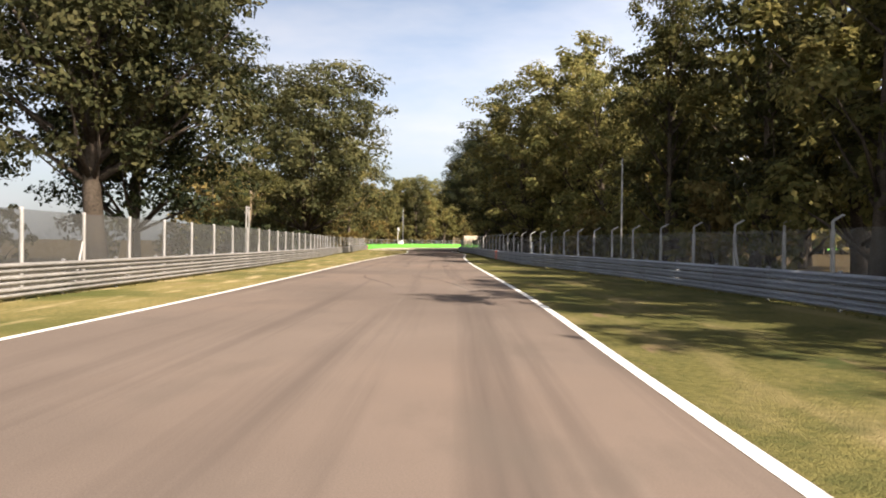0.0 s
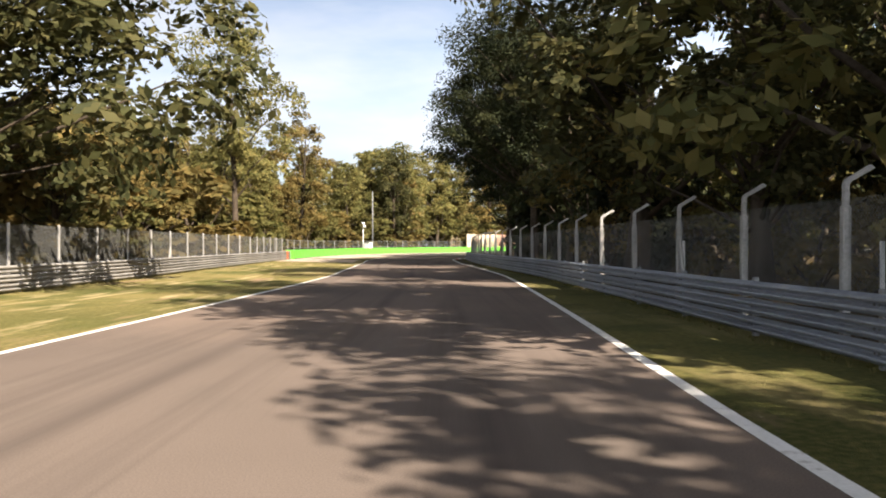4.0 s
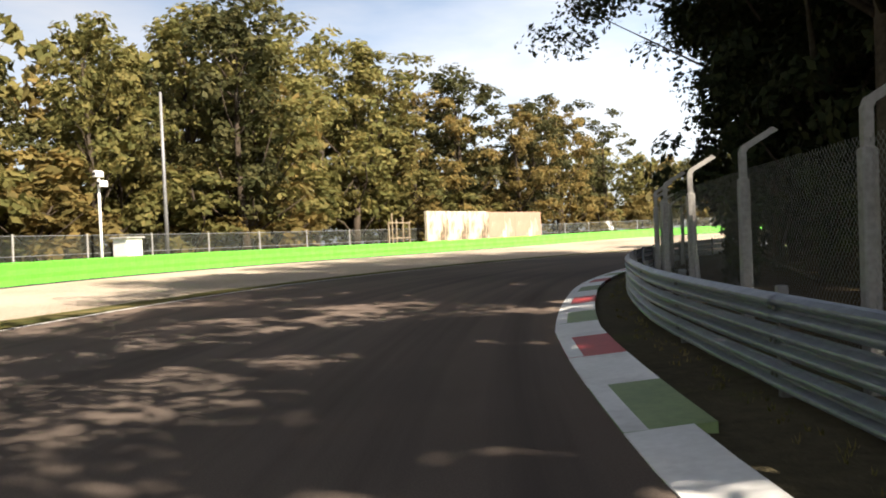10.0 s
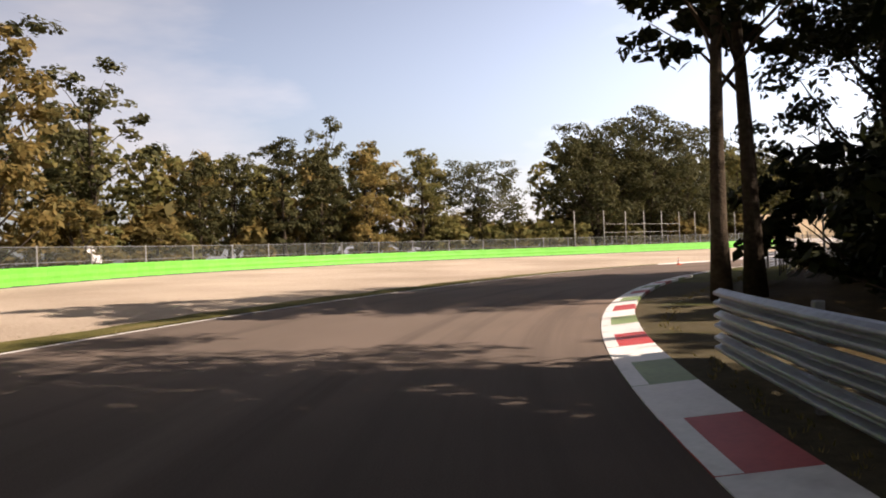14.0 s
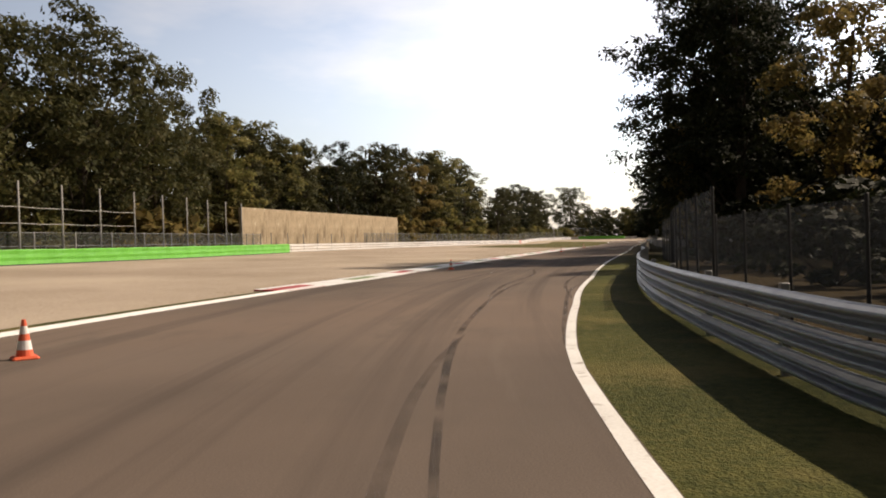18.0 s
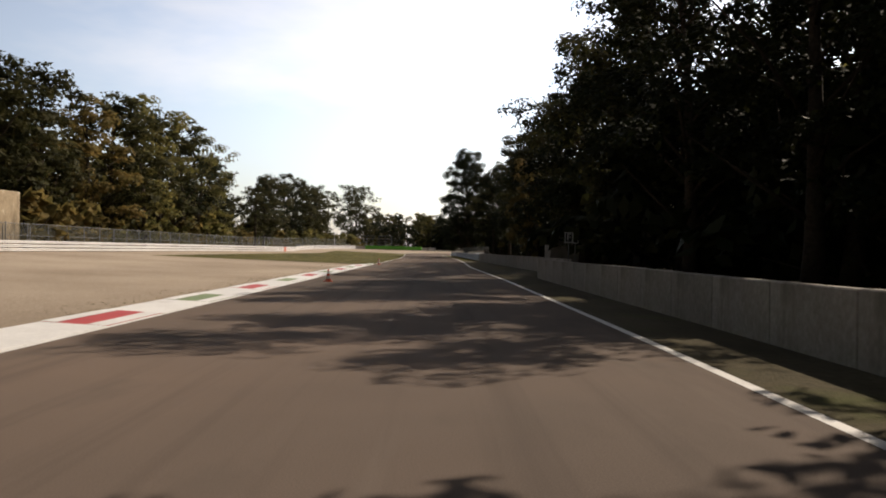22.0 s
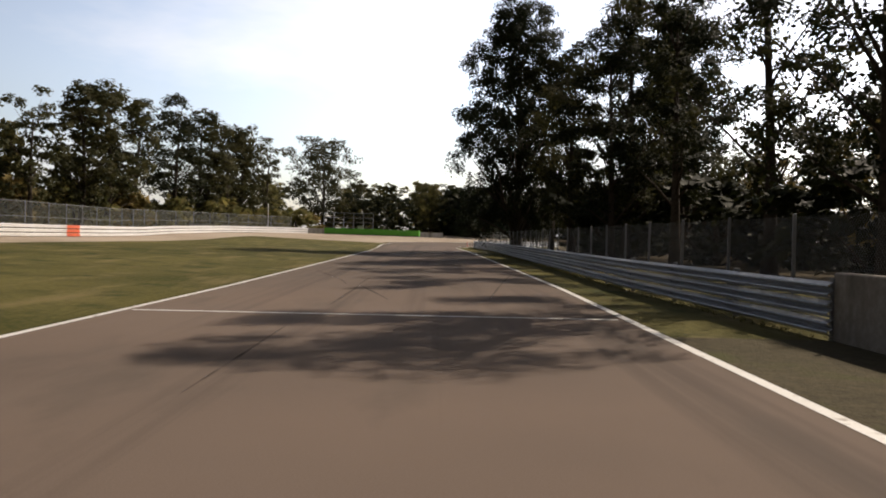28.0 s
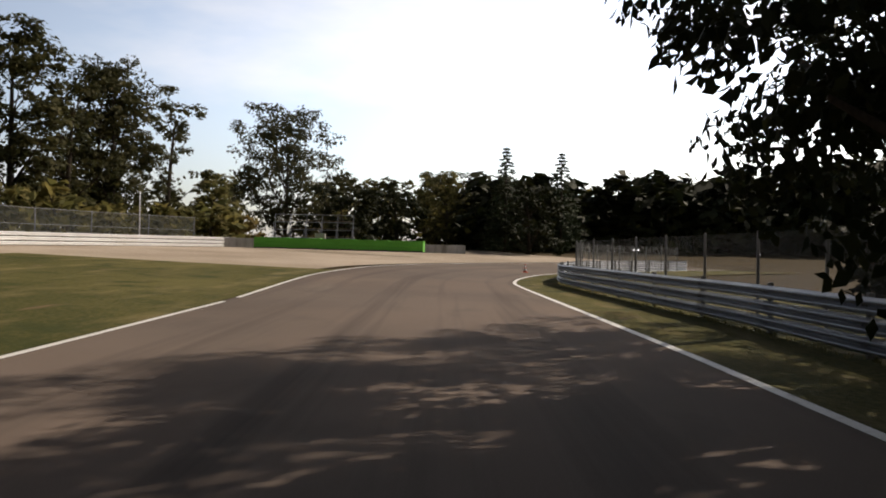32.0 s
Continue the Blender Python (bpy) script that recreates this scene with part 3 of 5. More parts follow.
def line(name, s0, s1, offset, width, label):
    return sheet(name, s0, s1, 2, [plus(offset, -width / 2), plus(offset, width / 2)], 0.005, M["line_paint"], label, "road marking")


line("edge_line", S0, S1, plus(LEFT, -0.1), 0.17, "white painted line along the track's edge")
line("edge_line", S0, 194, plus(RIGHT, 0.1), 0.17, "white painted line along the track's edge")
line("edge_line", 288, S1, plus(RIGHT, 0.1), 0.17, "white painted line along the track's edge")
CROSS = 493.5
cl = Shape()
cl.quad(at(CROSS - 0.07, RIGHT(CROSS) + 0.3, 0.006), at(CROSS + 0.07, RIGHT(CROSS) + 0.3, 0.006), at(CROSS + 0.07, LEFT(CROSS) - 0.3, 0.006), at(CROSS - 0.07, LEFT(CROSS) - 0.3, 0.006))
tagged(new("cross_line", cl.mesh("cross_line", M["line_paint"])), "thin white line painted across the track", "road marking", kind="structure")


# ---- tyre marks and patches ----
def tyre_mark(points, width, label, mat="rubber", lift=0.004, name="tyre_mark"):
    """A dark streak of rubber along (s, d) points, thinning out at its ends."""
    p = _spline(points, 5)
    v, f = [], []
    for i, (s, d) in enumerate(p):
        q = p[min(i + 1, len(p) - 1)] - p[max(i - 1, 0)]
        n = np.array([-q[1], q[0]]) / (np.linalg.norm(q) + 1e-9)
        w = width / 2 * min(1.0, 0.35 + 3 * i / len(p), 0.35 + 3 * (len(p) - 1 - i) / len(p))
        for e in (-1, 1):
            v.append(spot(s + n[0] * w * e, d + n[1] * w * e, lift))
        if i:
            f.append((2 * i - 2, 2 * i, 2 * i + 1, 2 * i - 1))
    me = mesh_of(name, v, f, M[mat])
    if me.polygons[0].normal.z < 0:
        me.flip_normals()
    return tagged(new(name, me), label, "road marking", "marks on the asphalt", "structure")


STREAK = "dark curved tyre mark on the asphalt"
FAINT = "faint dark tyre streak on the asphalt"
tyre_mark([(41.6, 2.14), (36.4, 0.58), (33.3, -0.01), (28, -0.7)], 0.10, STREAK)
tyre_mark([(40, 4.0), (36.9, 3.69), (31.5, 2.4), (29, 2.0)], 0.12, FAINT, "faint_rubber")
tyre_mark([(67, 2.8), (64, 2.65), (61, 2.4)], 0.08, STREAK)
tyre_mark([(78, 2.44), (74, 2.3), (71, 2.0)], 0.08, FAINT, "faint_rubber")
tyre_mark([(57.1, -1.31), (57.1, -2.01), (57.3, -2.7)], 0.06, STREAK)
tyre_mark([(148, 4.0), (156, 4.4), (170, 5.1), (185, 5.3)], 0.30, FAINT, "faint_rubber")
tyre_mark([(154, 1.2), (162, 1.1), (172, 1.6)], 0.21, FAINT, "faint_rubber")
tyre_mark([(333, -0.9), (331.2, -0.41), (321.5, -0.1), (314.6, 0.07), (303, 0.05)], 0.12, STREAK)
tyre_mark([(316, -0.05), (312.4, 0.25), (309, 0.4), (301, 0.5)], 0.13, STREAK, "faint_rubber")
tyre_mark([(333, -3.3), (328.8, -2.51), (321, -2.1), (314, -1.6)], 0.10, STREAK)
tyre_mark([(347, 0.2), (339.7, -0.47), (331.6, -0.06), (325.4, -0.05)], 0.13, STREAK)
tyre_mark([(350, 1.5), (346.5, 1.67), (336.6, 2.28), (330, 2.6)], 0.12, STREAK, "faint_rubber")
tyre_mark([(341, 1.4), (337.6, 1.31), (334, 1.27)], 0.08, STREAK, "faint_rubber")
tyre_mark([(340, -2.8), (337.1, -2.49), (331.3, -2.25), (324, -2.4)], 0.12, STREAK)
tyre_mark([(491.5, 2.42), (488.2, 2.36), (485.5, 2.33)], 0.05, "thin crack in the asphalt")
tyre_mark([(495.5, 2.21), (502.7, 2.22)], 0.09, "thin crack in the asphalt")
tyre_mark([(502.7, 2.22), (497.4, 1.05)], 0.09, "thin crack in the asphalt")
tyre_mark([(512, -3.4), (505, -2.4), (498, -1.5)], 0.08, STREAK)
tyre_mark([(512, 4.9), (511, 4.69), (505.8, 3.22), (503, 2.7)], 0.12, STREAK, "faint_rubber")
tyre_mark([(516, 2.7), (514.3, 2.34), (509.9, 1.18), (506.9, 0.3), (502, -0.8)], 0.12, STREAK)
tyre_mark([(507, 2.27), (503, 2.3)], 0.07, "thin crack in the asphalt")
pv, pf = [at(57.5, -0.25, 0.006)], []
for i in range(28):
    a = i * 2 * math.pi / 28
    r = 0.75 + 0.28 * noise.noise(Vector((math.cos(a) * 1.7, math.sin(a) * 1.7, 4.2)))
    pv.append(at(57.5 + math.cos(a) * r * 1.3, -0.25 + math.sin(a) * r * 0.34, 0.006))
    pf.append((0, i + 1, (i + 1) % 28 + 1))
tagged(new("repair_patch", mesh_of("repair_patch", pv, pf, M["rubber"])), "small dark broken patch in the asphalt", "road patch", "marks on the asphalt", "structure")

# ---- kerbs ----
def kerb(s0, s1, offset, side, wide, label, sizes=(2.0, 2.0), rims=((0.0, 0.27),), first=0.0, ends=(7.0, 7.0), later=None):
    """A run of painted blocks: white, red, white, green."""
    top = thing("kerb", label, "kerb", kind="structure")
    order = ["white_paint", "red_paint", "white_paint", "green_paint"]
    s, i = s0, 0
    while s < s1 - 0.4:
        step = later[1] if later and s > later[0] else sizes[i % 2]
        e = min(s + (first if first and i == 0 else step), s1)
        taper = min(1.0, (s - s0 + 1.2) / ends[0], (s1 - e + 1.2) / ends[1])
        w = wide * taper
        v, f = [], []
        m = order[i % 4]
        for q in (s + 0.004, (s + e) / 2, e - 0.004):
            o = offset(q)
            prof = [(o, -0.02), (o, 0.012), (o + side * w * 0.5, 0.035 + 0.01 * taper), (o + side * w, 0.05 + 0.03 * taper), (o + side * w, -0.02)]
            for d, z in prof:
                v.append(at(q, d, z + rise(q, d)))
        for j in range(2):
            for k in range(4):
                a = j * 5 + k
                f.append((a, a + 5, a + 6, a + 1) if side > 0 else (a, a + 1, a + 6, a + 5))
        f += [(0, 1, 2, 3, 4), (14, 13, 12, 11, 10)]
        part("block", mesh_of("block", v, f, M[m]), top)
        if m != "white_paint":
            # the white margins that frame each coloured field
            for lo, hi in rims:
                mv = []
                for q in (s + 0.004, (s + e) / 2, e - 0.004):
                    o = offset(q)
                    for u in (lo, hi):
                        z = 0.012 + (0.033 + 0.01 * taper) * min(u / 0.5, 1) * 0.75 + max(0, u - 0.5) * 2 * (0.025 + 0.02 * taper) + 0.004
                        d = o + side * w * u
                        mv.append(at(q, d, z + rise(q, d)))
                mf = [(0, 2, 3, 1), (2, 4, 5, 3)] if side > 0 else [(0, 1, 3, 2), (2, 3, 5, 4)]
                part("margin", mesh_of("margin", mv, mf, M["white_paint"]), top)
        s, i = e, i + 1
    return top


kerb(193.9, 288.9, plus(RIGHT, 0.013), -1, 0.74, "red, white and green painted kerb on the bend's inside", ends=(7.0, 1.3), later=(242.0, 1.87))
kerb(316, 457, plus(LEFT, -0.013), 1, 1.3, "red, white and green painted kerb on the bend's exit", (4.0, 3.2), ((0.0, 0.3), (0.76, 1.0)), 14.0)

# ---- guard rails ----
WAVE = [(0.0, 0.0), (0.02, 0.018), (0.088, 0.05), (0.094, 0.07), (0.088, 0.09), (0.012, 0.122), (0.0, 0.14), (0.012, 0.158), (0.088, 0.19), (0.094, 0.21), (0.088, 0.23), (0.02, 0.262), (0.0, 0.28)]


def beam_mesh(a, b, offset, face, up0, proud, mat):
    """One corrugated beam from station a to b."""
    v, f, m = [], [], len(WAVE)
    for q in (a, (a + b) / 2, b):
        for back in (0.0, -0.006):
            for out, up in WAVE:
                v.append(at(q, offset(q) + face * (out + back + proud), rise(q, offset(q)) + up0 + up))
    for j in range(2):
        for k in range(m - 1):
            p, o = j * 2 * m + k, 2 * m
            f.append((p, p + 1, p + o + 1, p + o))
            p += m
            f.append((p, p + o, p + o + 1, p + 1))
        f.append((j * 2 * m, (j + 1) * 2 * m, (j + 1) * 2 * m + m, j * 2 * m + m))
        f.append((j * 2 * m + m - 1, j * 2 * m + 2 * m - 1, (j + 1) * 2 * m + 2 * m - 1, (j + 1) * 2 * m + m - 1))
    return mesh_of("beam", v, f, M[mat])


def guard_rail(s0, s1, offset, face, label, paint="steel", rows=3, bay=4.0, base=0.06, orange=(), pitch=0.315, bolts=()):
    """Stacked corrugated beams on posts; face: +1 when the beams look to the left. orange: painted lengths. bolts: the stretch that has its bolts."""
    top = thing("guard_rail", label, "guard rail", kind="structure")
    n = max(1, round((s1 - s0) / bay))
    sh = Shape()
    sh.box(-0.05, 0.05, -0.05 - face * 0.07, 0.05 - face * 0.07, -0.1, base + rows * pitch + 0.03, 0.01)
    post = sh.mesh("post", M["steel_post"])
    sh = Shape()
    sh.tube([(0, 0, 0), (0, face * 0.018, 0), (0, face * 0.024, 0)], [0.022, 0.022, 0.012], 8)
    bolt = sh.mesh("bolt", M["steel_post"])
    for i in range(n):
        a, b = s0 + (s1 - s0) * i / n, s0 + (s1 - s0) * (i + 1) / n
        for r in range(rows):
            beam = part("beam", beam_mesh(a - 0.12, b + 0.12, offset, face, base + r * pitch, 0.008 * math.sin(i * 2.3 + r) + (0.004 if i % 2 else 0), paint), top)
            if bolts and bolts[0] < a < bolts[1]:
                for e in (-0.06, 0.06):
                    p = part("bolt", bolt, beam)
                    p.matrix_basis = Matrix.Translation(at(a + e, offset(a) + face * 0.018, rise(a, offset(a)) + base + r * pitch + 0.14)) @ Matrix.Rotation(yaw_at(a), 4, "Z")
        p = part("post", post, top)
        p.matrix_basis = Matrix.Translation(at(a, offset(a), rise(a, offset(a)))) @ Matrix.Rotation(yaw_at(a), 4, "Z")
    for a, b in orange:
        for r in range(rows):
            part("beam", beam_mesh(a, b, offset, face, base + r * pitch, 0.024, "orange_paint"), top, "orange painted beam")
    return top


guard_rail(-60, 257.5, RAIL_R, 1, "triple galvanised steel guard rail with corrugated beams", orange=[(84, 86), (176.5, 176.75)], bolts=(20, 210))
guard_rail(284, 362, RAIL_R, 1, "triple galvanised steel guard rail curving round the bend's inside")
guard_rail(-60, 187, RAIL_L, -1, "triple galvanised steel guard rail, dark with weather", "dark_steel", orange=[(182.6, 183.8)], bolts=(10, 60))
guard_rail(395, 613, RAIL_W, -1, "white painted triple guard rail behind the run-off", "white_steel", orange=[(549.5, 552)], pitch=0.365, base=0.04)
RAIL_E = course((491, -6.7), (503, -6.3), (564, -6.7), (585, -5.6), (630, -5.4))
guard_rail(491, 630, RAIL_E, 1, "triple galvanised steel guard rail beside the straight", bolts=(495, 580))


# ---- fences ----
def fence(s0, s1, offset, bay, high, label, net, post_mat="concrete", wide=0.13, arm=0.0, out=-1, rail=False, foot=0.0, brace=0):
    """Posts with netting between them; arm: a bent top of that length that leans outwards."""
    top = thing("fence", label, "fence", kind="structure")
    n = max(1, round((s1 - s0) / bay))
    sh = Shape()
    w = wide / 2
    if arm:
        sh.box(-w, w, -w, w, -0.2, high * 0.76, 0.02)
        k, top_z = len(sh.v), high * 0.88
        rings = [(0.0, high * 0.76 - 0.02, 0.0), (0.0, top_z, 0.0), (out * 0.03, top_z + 0.07, 0.5), (out * arm, top_z + 0.09 + arm * 0.5, 0.62)]
        for y, z, tilt in rings:
            q = w * 0.62
            sh.v += [Vector((x, y + e * q * math.cos(tilt), z - out * e * q * math.sin(tilt))) for x, e in ((-q, -1), (q, -1), (q, 1), (-q, 1))]
        for a in range(3):
            for c in range(4):
                sh.f.append((k + a * 4 + c, k + a * 4 + (c + 1) % 4, k + a * 4 + 4 + (c + 1) % 4, k + a * 4 + 4 + c))
        sh.f.append((k + 12, k + 13, k + 14, k + 15))
    else:
        sh.box(-w, w, -w, w, -0.2, high + 0.06, 0.02)
    pm = sh.mesh("post", M[post_mat])
    for i in range(n + 1):
        s = s0 + (s1 - s0) * i / n
        p = part("post", pm, top)
        p.matrix_basis = stand(s, offset(s)) @ Matrix.Rotation(0.02 * math.sin(i * 7.1), 4, "Y")
        if brace and i % brace == 2:
            bs = Shape()
            bs.tube([(-0.75, 0, -0.1), (-0.06, 0, high * 0.62)], [0.045, 0.045], 6)
            q = part("brace", bs.mesh("brace", M[post_mat]), top)
            q.matrix_basis = p.matrix_basis.copy()
        if i == n:
            break
        e = s0 + (s1 - s0) * (i + 1) / n
        a, b = spot(s, offset(s)), spot(e, offset(e))
        h = high * (0.8 if arm else 1.0)
        me = mesh_of("net", [a + Vector((0, 0, foot)), b + Vector((0, 0, foot)), b + Vector((0, 0, h)), a + Vector((0, 0, h))], [(0, 1, 2, 3)], M[net])
        uv = me.uv_layers.new(name="UVMap")
        L = (b - a).length
        for k, c in enumerate([(0, 0), (L, 0), (L, h), (0, h)]):
            uv.data[k].uv = c
        part("net", me, top)
        if rail:
            r = Shape()
            for z in (h - 0.03, h * 0.55):
                r.tube([a + Vector((0, 0, z)), b + Vector((0, 0, z))], [0.022, 0.022], 6)
            part("wire_rail", r.mesh("wire_rail", M["steel_post"]), top)
    return top


FENCE_R = course((-220, -16), (20, -15.8), (36, -15.1), (44, -13.6), (52, -12.3), (60, -11.4), (68, -10.4), (90, -7.6), (125, -5.5), (149, -4.98), (160, -4.78), (195, -3.75), (242, -3.7))
fence(-40.96, 237.52, FENCE_R, 4.036, 3.0, "concrete fence posts with bent tops and wire netting above the guard rail", "chain_link", wide=0.15, arm=0.45, out=-1, brace=6)
fence(-38.1, 184.65, plus(RAIL_L, 0.8), 4.05, 2.45, "concrete fence posts with dark netting behind the guard rail", "screen_net", wide=0.11, brace=7)
fence(187, 392, plus(TYRES, 2.6), 4.2, 2.35, "low wire fence on slim posts behind the green barrier", "far_net", "concrete", 0.1, rail=True)
fence(288, 321, plus(RAIL_R, -1.3), 3.0, 2.0, "low wire fence on slim dark posts along the bend's inside", "dark_net", "black", 0.05)
fence(322, 361, plus(RAIL_R, -1.4), 3.0, 2.7, "tall screened wire fence on dark steel posts along the bend's inside", "dark_net", "black", 0.07)
fence(432, 540, plus(RAIL_W, 2.8), 4.0, 2.7, "wire fence with steel frames behind the white barrier", "far_net", "steel_post", 0.09, rail=True)
fence(540, 612, plus(RAIL_W, 2.8), 4.0, 3.0, "wire fence with steel frames behind the white barrier", "far_net", "steel_post", 0.09, rail=True)
fence(484, 626, plus(RAIL_E, -0.9), 3.4, 2.15, "wire fence on dark posts behind the guard rail", "chain_link", "steel_post", 0.07)


# ---- green tyre barrier ----
def tyre_barrier(points, label, high=1.12, deep=0.95):
    """A row of belted tyre stacks between ground points."""
    top = thing("tyre_barrier", label, "tyre barrier", kind="structure")
    for i in range(len(points) - 1):
        a, b = points[i], points[i + 1]
        v = b - a
        L = math.hypot(v.x, v.y)
        sh = Shape()
        nseg, jit = 5, 0.0
        ring = [(0, 0.0), (-0.02, 0.1), (0.015, 0.35), (-0.015, 0.55), (0.015, 0.8), (0.0, high - 0.06), (0.05, high), (deep, high), (deep, 0.0)]
        k = len(ring)
        for j in range(nseg + 1):
            x = -0.004 + (L + 0.008) * j / nseg
            for y, z in ring:
                wob = 0.025 * math.sin(j * 2.1 + i + z * 3) if 0 < z < high and 0 < j < nseg else 0
                sh.v.append(Vector((x, y + jit + wob, z + (0.014 * math.sin(i * 1.7 + j * 1.3) if z > 0.9 and 0 < j < nseg else 0))))
        for j in range(nseg):
            for q in range(k):
                sh.f.append((j * k + q, j * k + (q + 1) % k, (j + 1) * k + (q + 1) % k, (j + 1) * k + q))
        sh.f += [tuple(range(k)), tuple(range(nseg * k + k - 1, nseg * k - 1, -1))]
        p = part("belt_section", sh.mesh("belt_section", M["green_belt"]), top)
        p.matrix_basis = Matrix.Translation(a) @ Matrix.Rotation(math.atan2(v.y, v.x), 4, "Z")
        # dark skirt of bare tyre at the foot
        fb = Shape()
        fb.box(0.02, L - 0.02, -0.035, 0.02, -0.03, 0.09, 0.01)
        q = part("skirt", fb.mesh("skirt", M["black"]), top)
        q.matrix_basis = p.matrix_basis.copy()
    return top


tyre_barrier([Vector((x, y, rise(*locate(x, y)[:2]))) for x, y in TYRE_LINE[::1]], "bright green belted tyre barrier outside the bend")
END_A, END_B = Vector((424.5, 250.5, 1.5)), Vector((418.8, 232.5, 1.3))
tyre_barrier([END_A.lerp(END_B, u) for u in np.linspace(0.03, 1, 6)], "bright green belted tyre barrier at the end of the white rail")


# ---- walls ----
def block_wall(name, s0, s1, offset, high, thick, bay, mat, label, foot=0.0):
    top = thing(name, label, "wall", kind="structure")
    n = max(1, round((s1 - s0) / bay))
    for i in range(n):
        a, b = s0 + (s1 - s0) * i / n, s0 + (s1 - s0) * (i + 1) / n
        p, q = spot(a, offset(a)), spot(b, offset(b))
        v = q - p
        sh = Shape()
        sh.box(0.008, math.hypot(v.x, v.y) - 0.008, -thick / 2, thick / 2, -0.15 + foot, high + 0.012 * math.sin(i * 5.3), 0.025)
        o = part("wall_panel", sh.mesh("wall_panel", M[mat]), top)
        o.matrix_basis = Matrix.Translation(p + Vector((0, 0, 0.0))) @ Matrix.Rotation(math.atan2(v.y, v.x), 4, "Z")
    return top


WALL_N = course((362, -6.05), (419, -6.4))
block_wall("pit_wall", 362, 419, WALL_N, 1.12, 0.3, 3.0, "wall_concrete", "low grey concrete wall of cast blocks")
block_wall("pit_wall", 419.6, 491, course((419.6, -8.5), (440, -8.2), (458, -7.4), (491, -6.9)), 1.12, 0.3, 3.0, "wall_concrete", "low grey concrete wall of cast blocks")
BIG = course((395, 43.9), (452, 41.6))
block_wall("tall_wall", 395, 452, BIG, 5.8, 0.35, 6.4, "tan_wall", "tall weathered tan concrete wall with dark streaks")
PINK = course((257, max(27.6, TYRES(257) + 1.3)), (274, max(33.0, TYRES(274) + 1.3)))
block_wall("plaster_wall", 257, 266, PINK, 4.0, 0.3, 3.0, "plaster", "old wall of flaking pale plaster with tree shadows painted in")
block_wall("pink_wall", 266, 274, PINK, 3.9, 0.3, 4.2, "pink_wall", "old wall of plain pink render")
block_wall("end_wall", 600, 632, course((600, 46), (632, 28)), 1.0, 0.4, 3.0, "wall_concrete", "low grey concrete wall far ahead")
for i in range(13):
    s = 395.5 + i * 56 / 12
    rod = Shape()
    rod.tube([(0, 0, 0), (0, 0, 2.5)], [0.06, 0.05], 7)
    ob = new("fence_post", rod.mesh("fence_post", M["steel_post"]))
    ob.matrix_basis = stand(s, BIG(s) - 1.5)
    tagged(ob, "thin dark steel post in front of the tan wall", "post", "posts before the tan wall")
    if i % 2:
        rod = Shape()
        rod.tube([(0, 0, 0), (0, 0, 0.75)], [0.03, 0.02], 6)
        ob = new("wall_rod", rod.mesh("wall_rod", M["steel_post"]))
        ob.matrix_basis = stand(s, BIG(s), 5.8)
        tagged(ob, "thin steel rod on top of the tan wall", "rod", "rods on the tan wall")


# ---- poles, masts, boxes ----
def pole(s, d, high, r0, r1, label, mat="steel_post", group="", name="pole", lean=0.0, arm=None):
    sh = Shape()
    sh.tube([(0, 0, -0.2), (0, lean * 0.5, high * 0.5), (0, lean, high)], [r0, (r0 + r1) / 2, r1], 10)
    top = thing(name, label, "pole", group, m=stand(s, d))
    part("shaft", sh.mesh("shaft", M[mat], True), top)
    return top


NETPOLES = course((343, 39.4), (349, 37.8), (368, 38.9), (393, 41.5))
for i in range(11):
    s = 343 + i * 4.75
    pole(s, NETPOLES(s), 6.1, 0.09, 0.07, "tall slim grey steel net pole behind the green barrier", "concrete", "net poles", "net_pole")
for z in (3.0, 4.2):
    for i in range(2, 6):
        a, b = 343 + i * 4.75 - 4.75, 343 + i * 4.75
        sh = Shape()
        p, q = spot(a, NETPOLES(a), z), spot(b, NETPOLES(b), z)
        sh.tube([p, (p + q) / 2 - Vector((0, 0, 0.05)), q], [0.03, 0.03, 0.03], 6)
        tagged(new("net_cable", sh.mesh("net_cable", M["concrete"])), "grey steel cable strung between the net poles", "cable", "cables of the net poles")

mast = pole(228.8, TYRES(228.8) + 1.5, 5.6, 0.09, 0.07, "white pole with two camera housings beside a marshal hut", "white_steel", name="camera_mast")
for z, y in ((5.55, 0.0), (5.0, -0.28)):
    sh = Shape()
    sh.box(-0.28, 0.28, y - 0.16, y + 0.16, z, z + 0.34, 0.05)
    box = part("camera_housing", sh.mesh("camera_housing", M["white_steel"]), mast, "white camera housing")
    sh = Shape()
    sh.tube([(-0.28, y, z + 0.17), (-0.36, y, z + 0.17)], [0.09, 0.09], 10)
    part("lens", sh.mesh("lens", M["black"]), box, "dark round lens")


def hut(s, d, w, l, h, label, name="marshal_hut", mat="white_steel", turn=0.0):
    top = thing(name, label, "hut", m=stand(s, d, 0, turn))
    sh = Shape()
    sh.box(-l / 2, l / 2, -w / 2, w / 2, -0.1, h, 0.03)
    part("body", sh.mesh("body", M[mat]), top)
    rf = Shape()
    rf.box(-l / 2 - 0.12, l / 2 + 0.12, -w / 2 - 0.12, w / 2 + 0.12, h, h + 0.09, 0.02)
    part("roof", rf.mesh("roof", M["concrete"]), top)
    dr = Shape()
    dr.box(-l * 0.2, l * 0.2, -w / 2 - 0.03, -w / 2 + 0.01, 0.05, h * 0.8, 0.01)
    door = part("door", dr.mesh("door", M[mat]), top)
    hd = Shape()
    hd.box(l * 0.13, l * 0.17, -w / 2 - 0.07, -w / 2 - 0.03, h * 0.4, h * 0.46, 0.005)
    part("handle", hd.mesh("handle", M["steel_post"]), door)
    return top


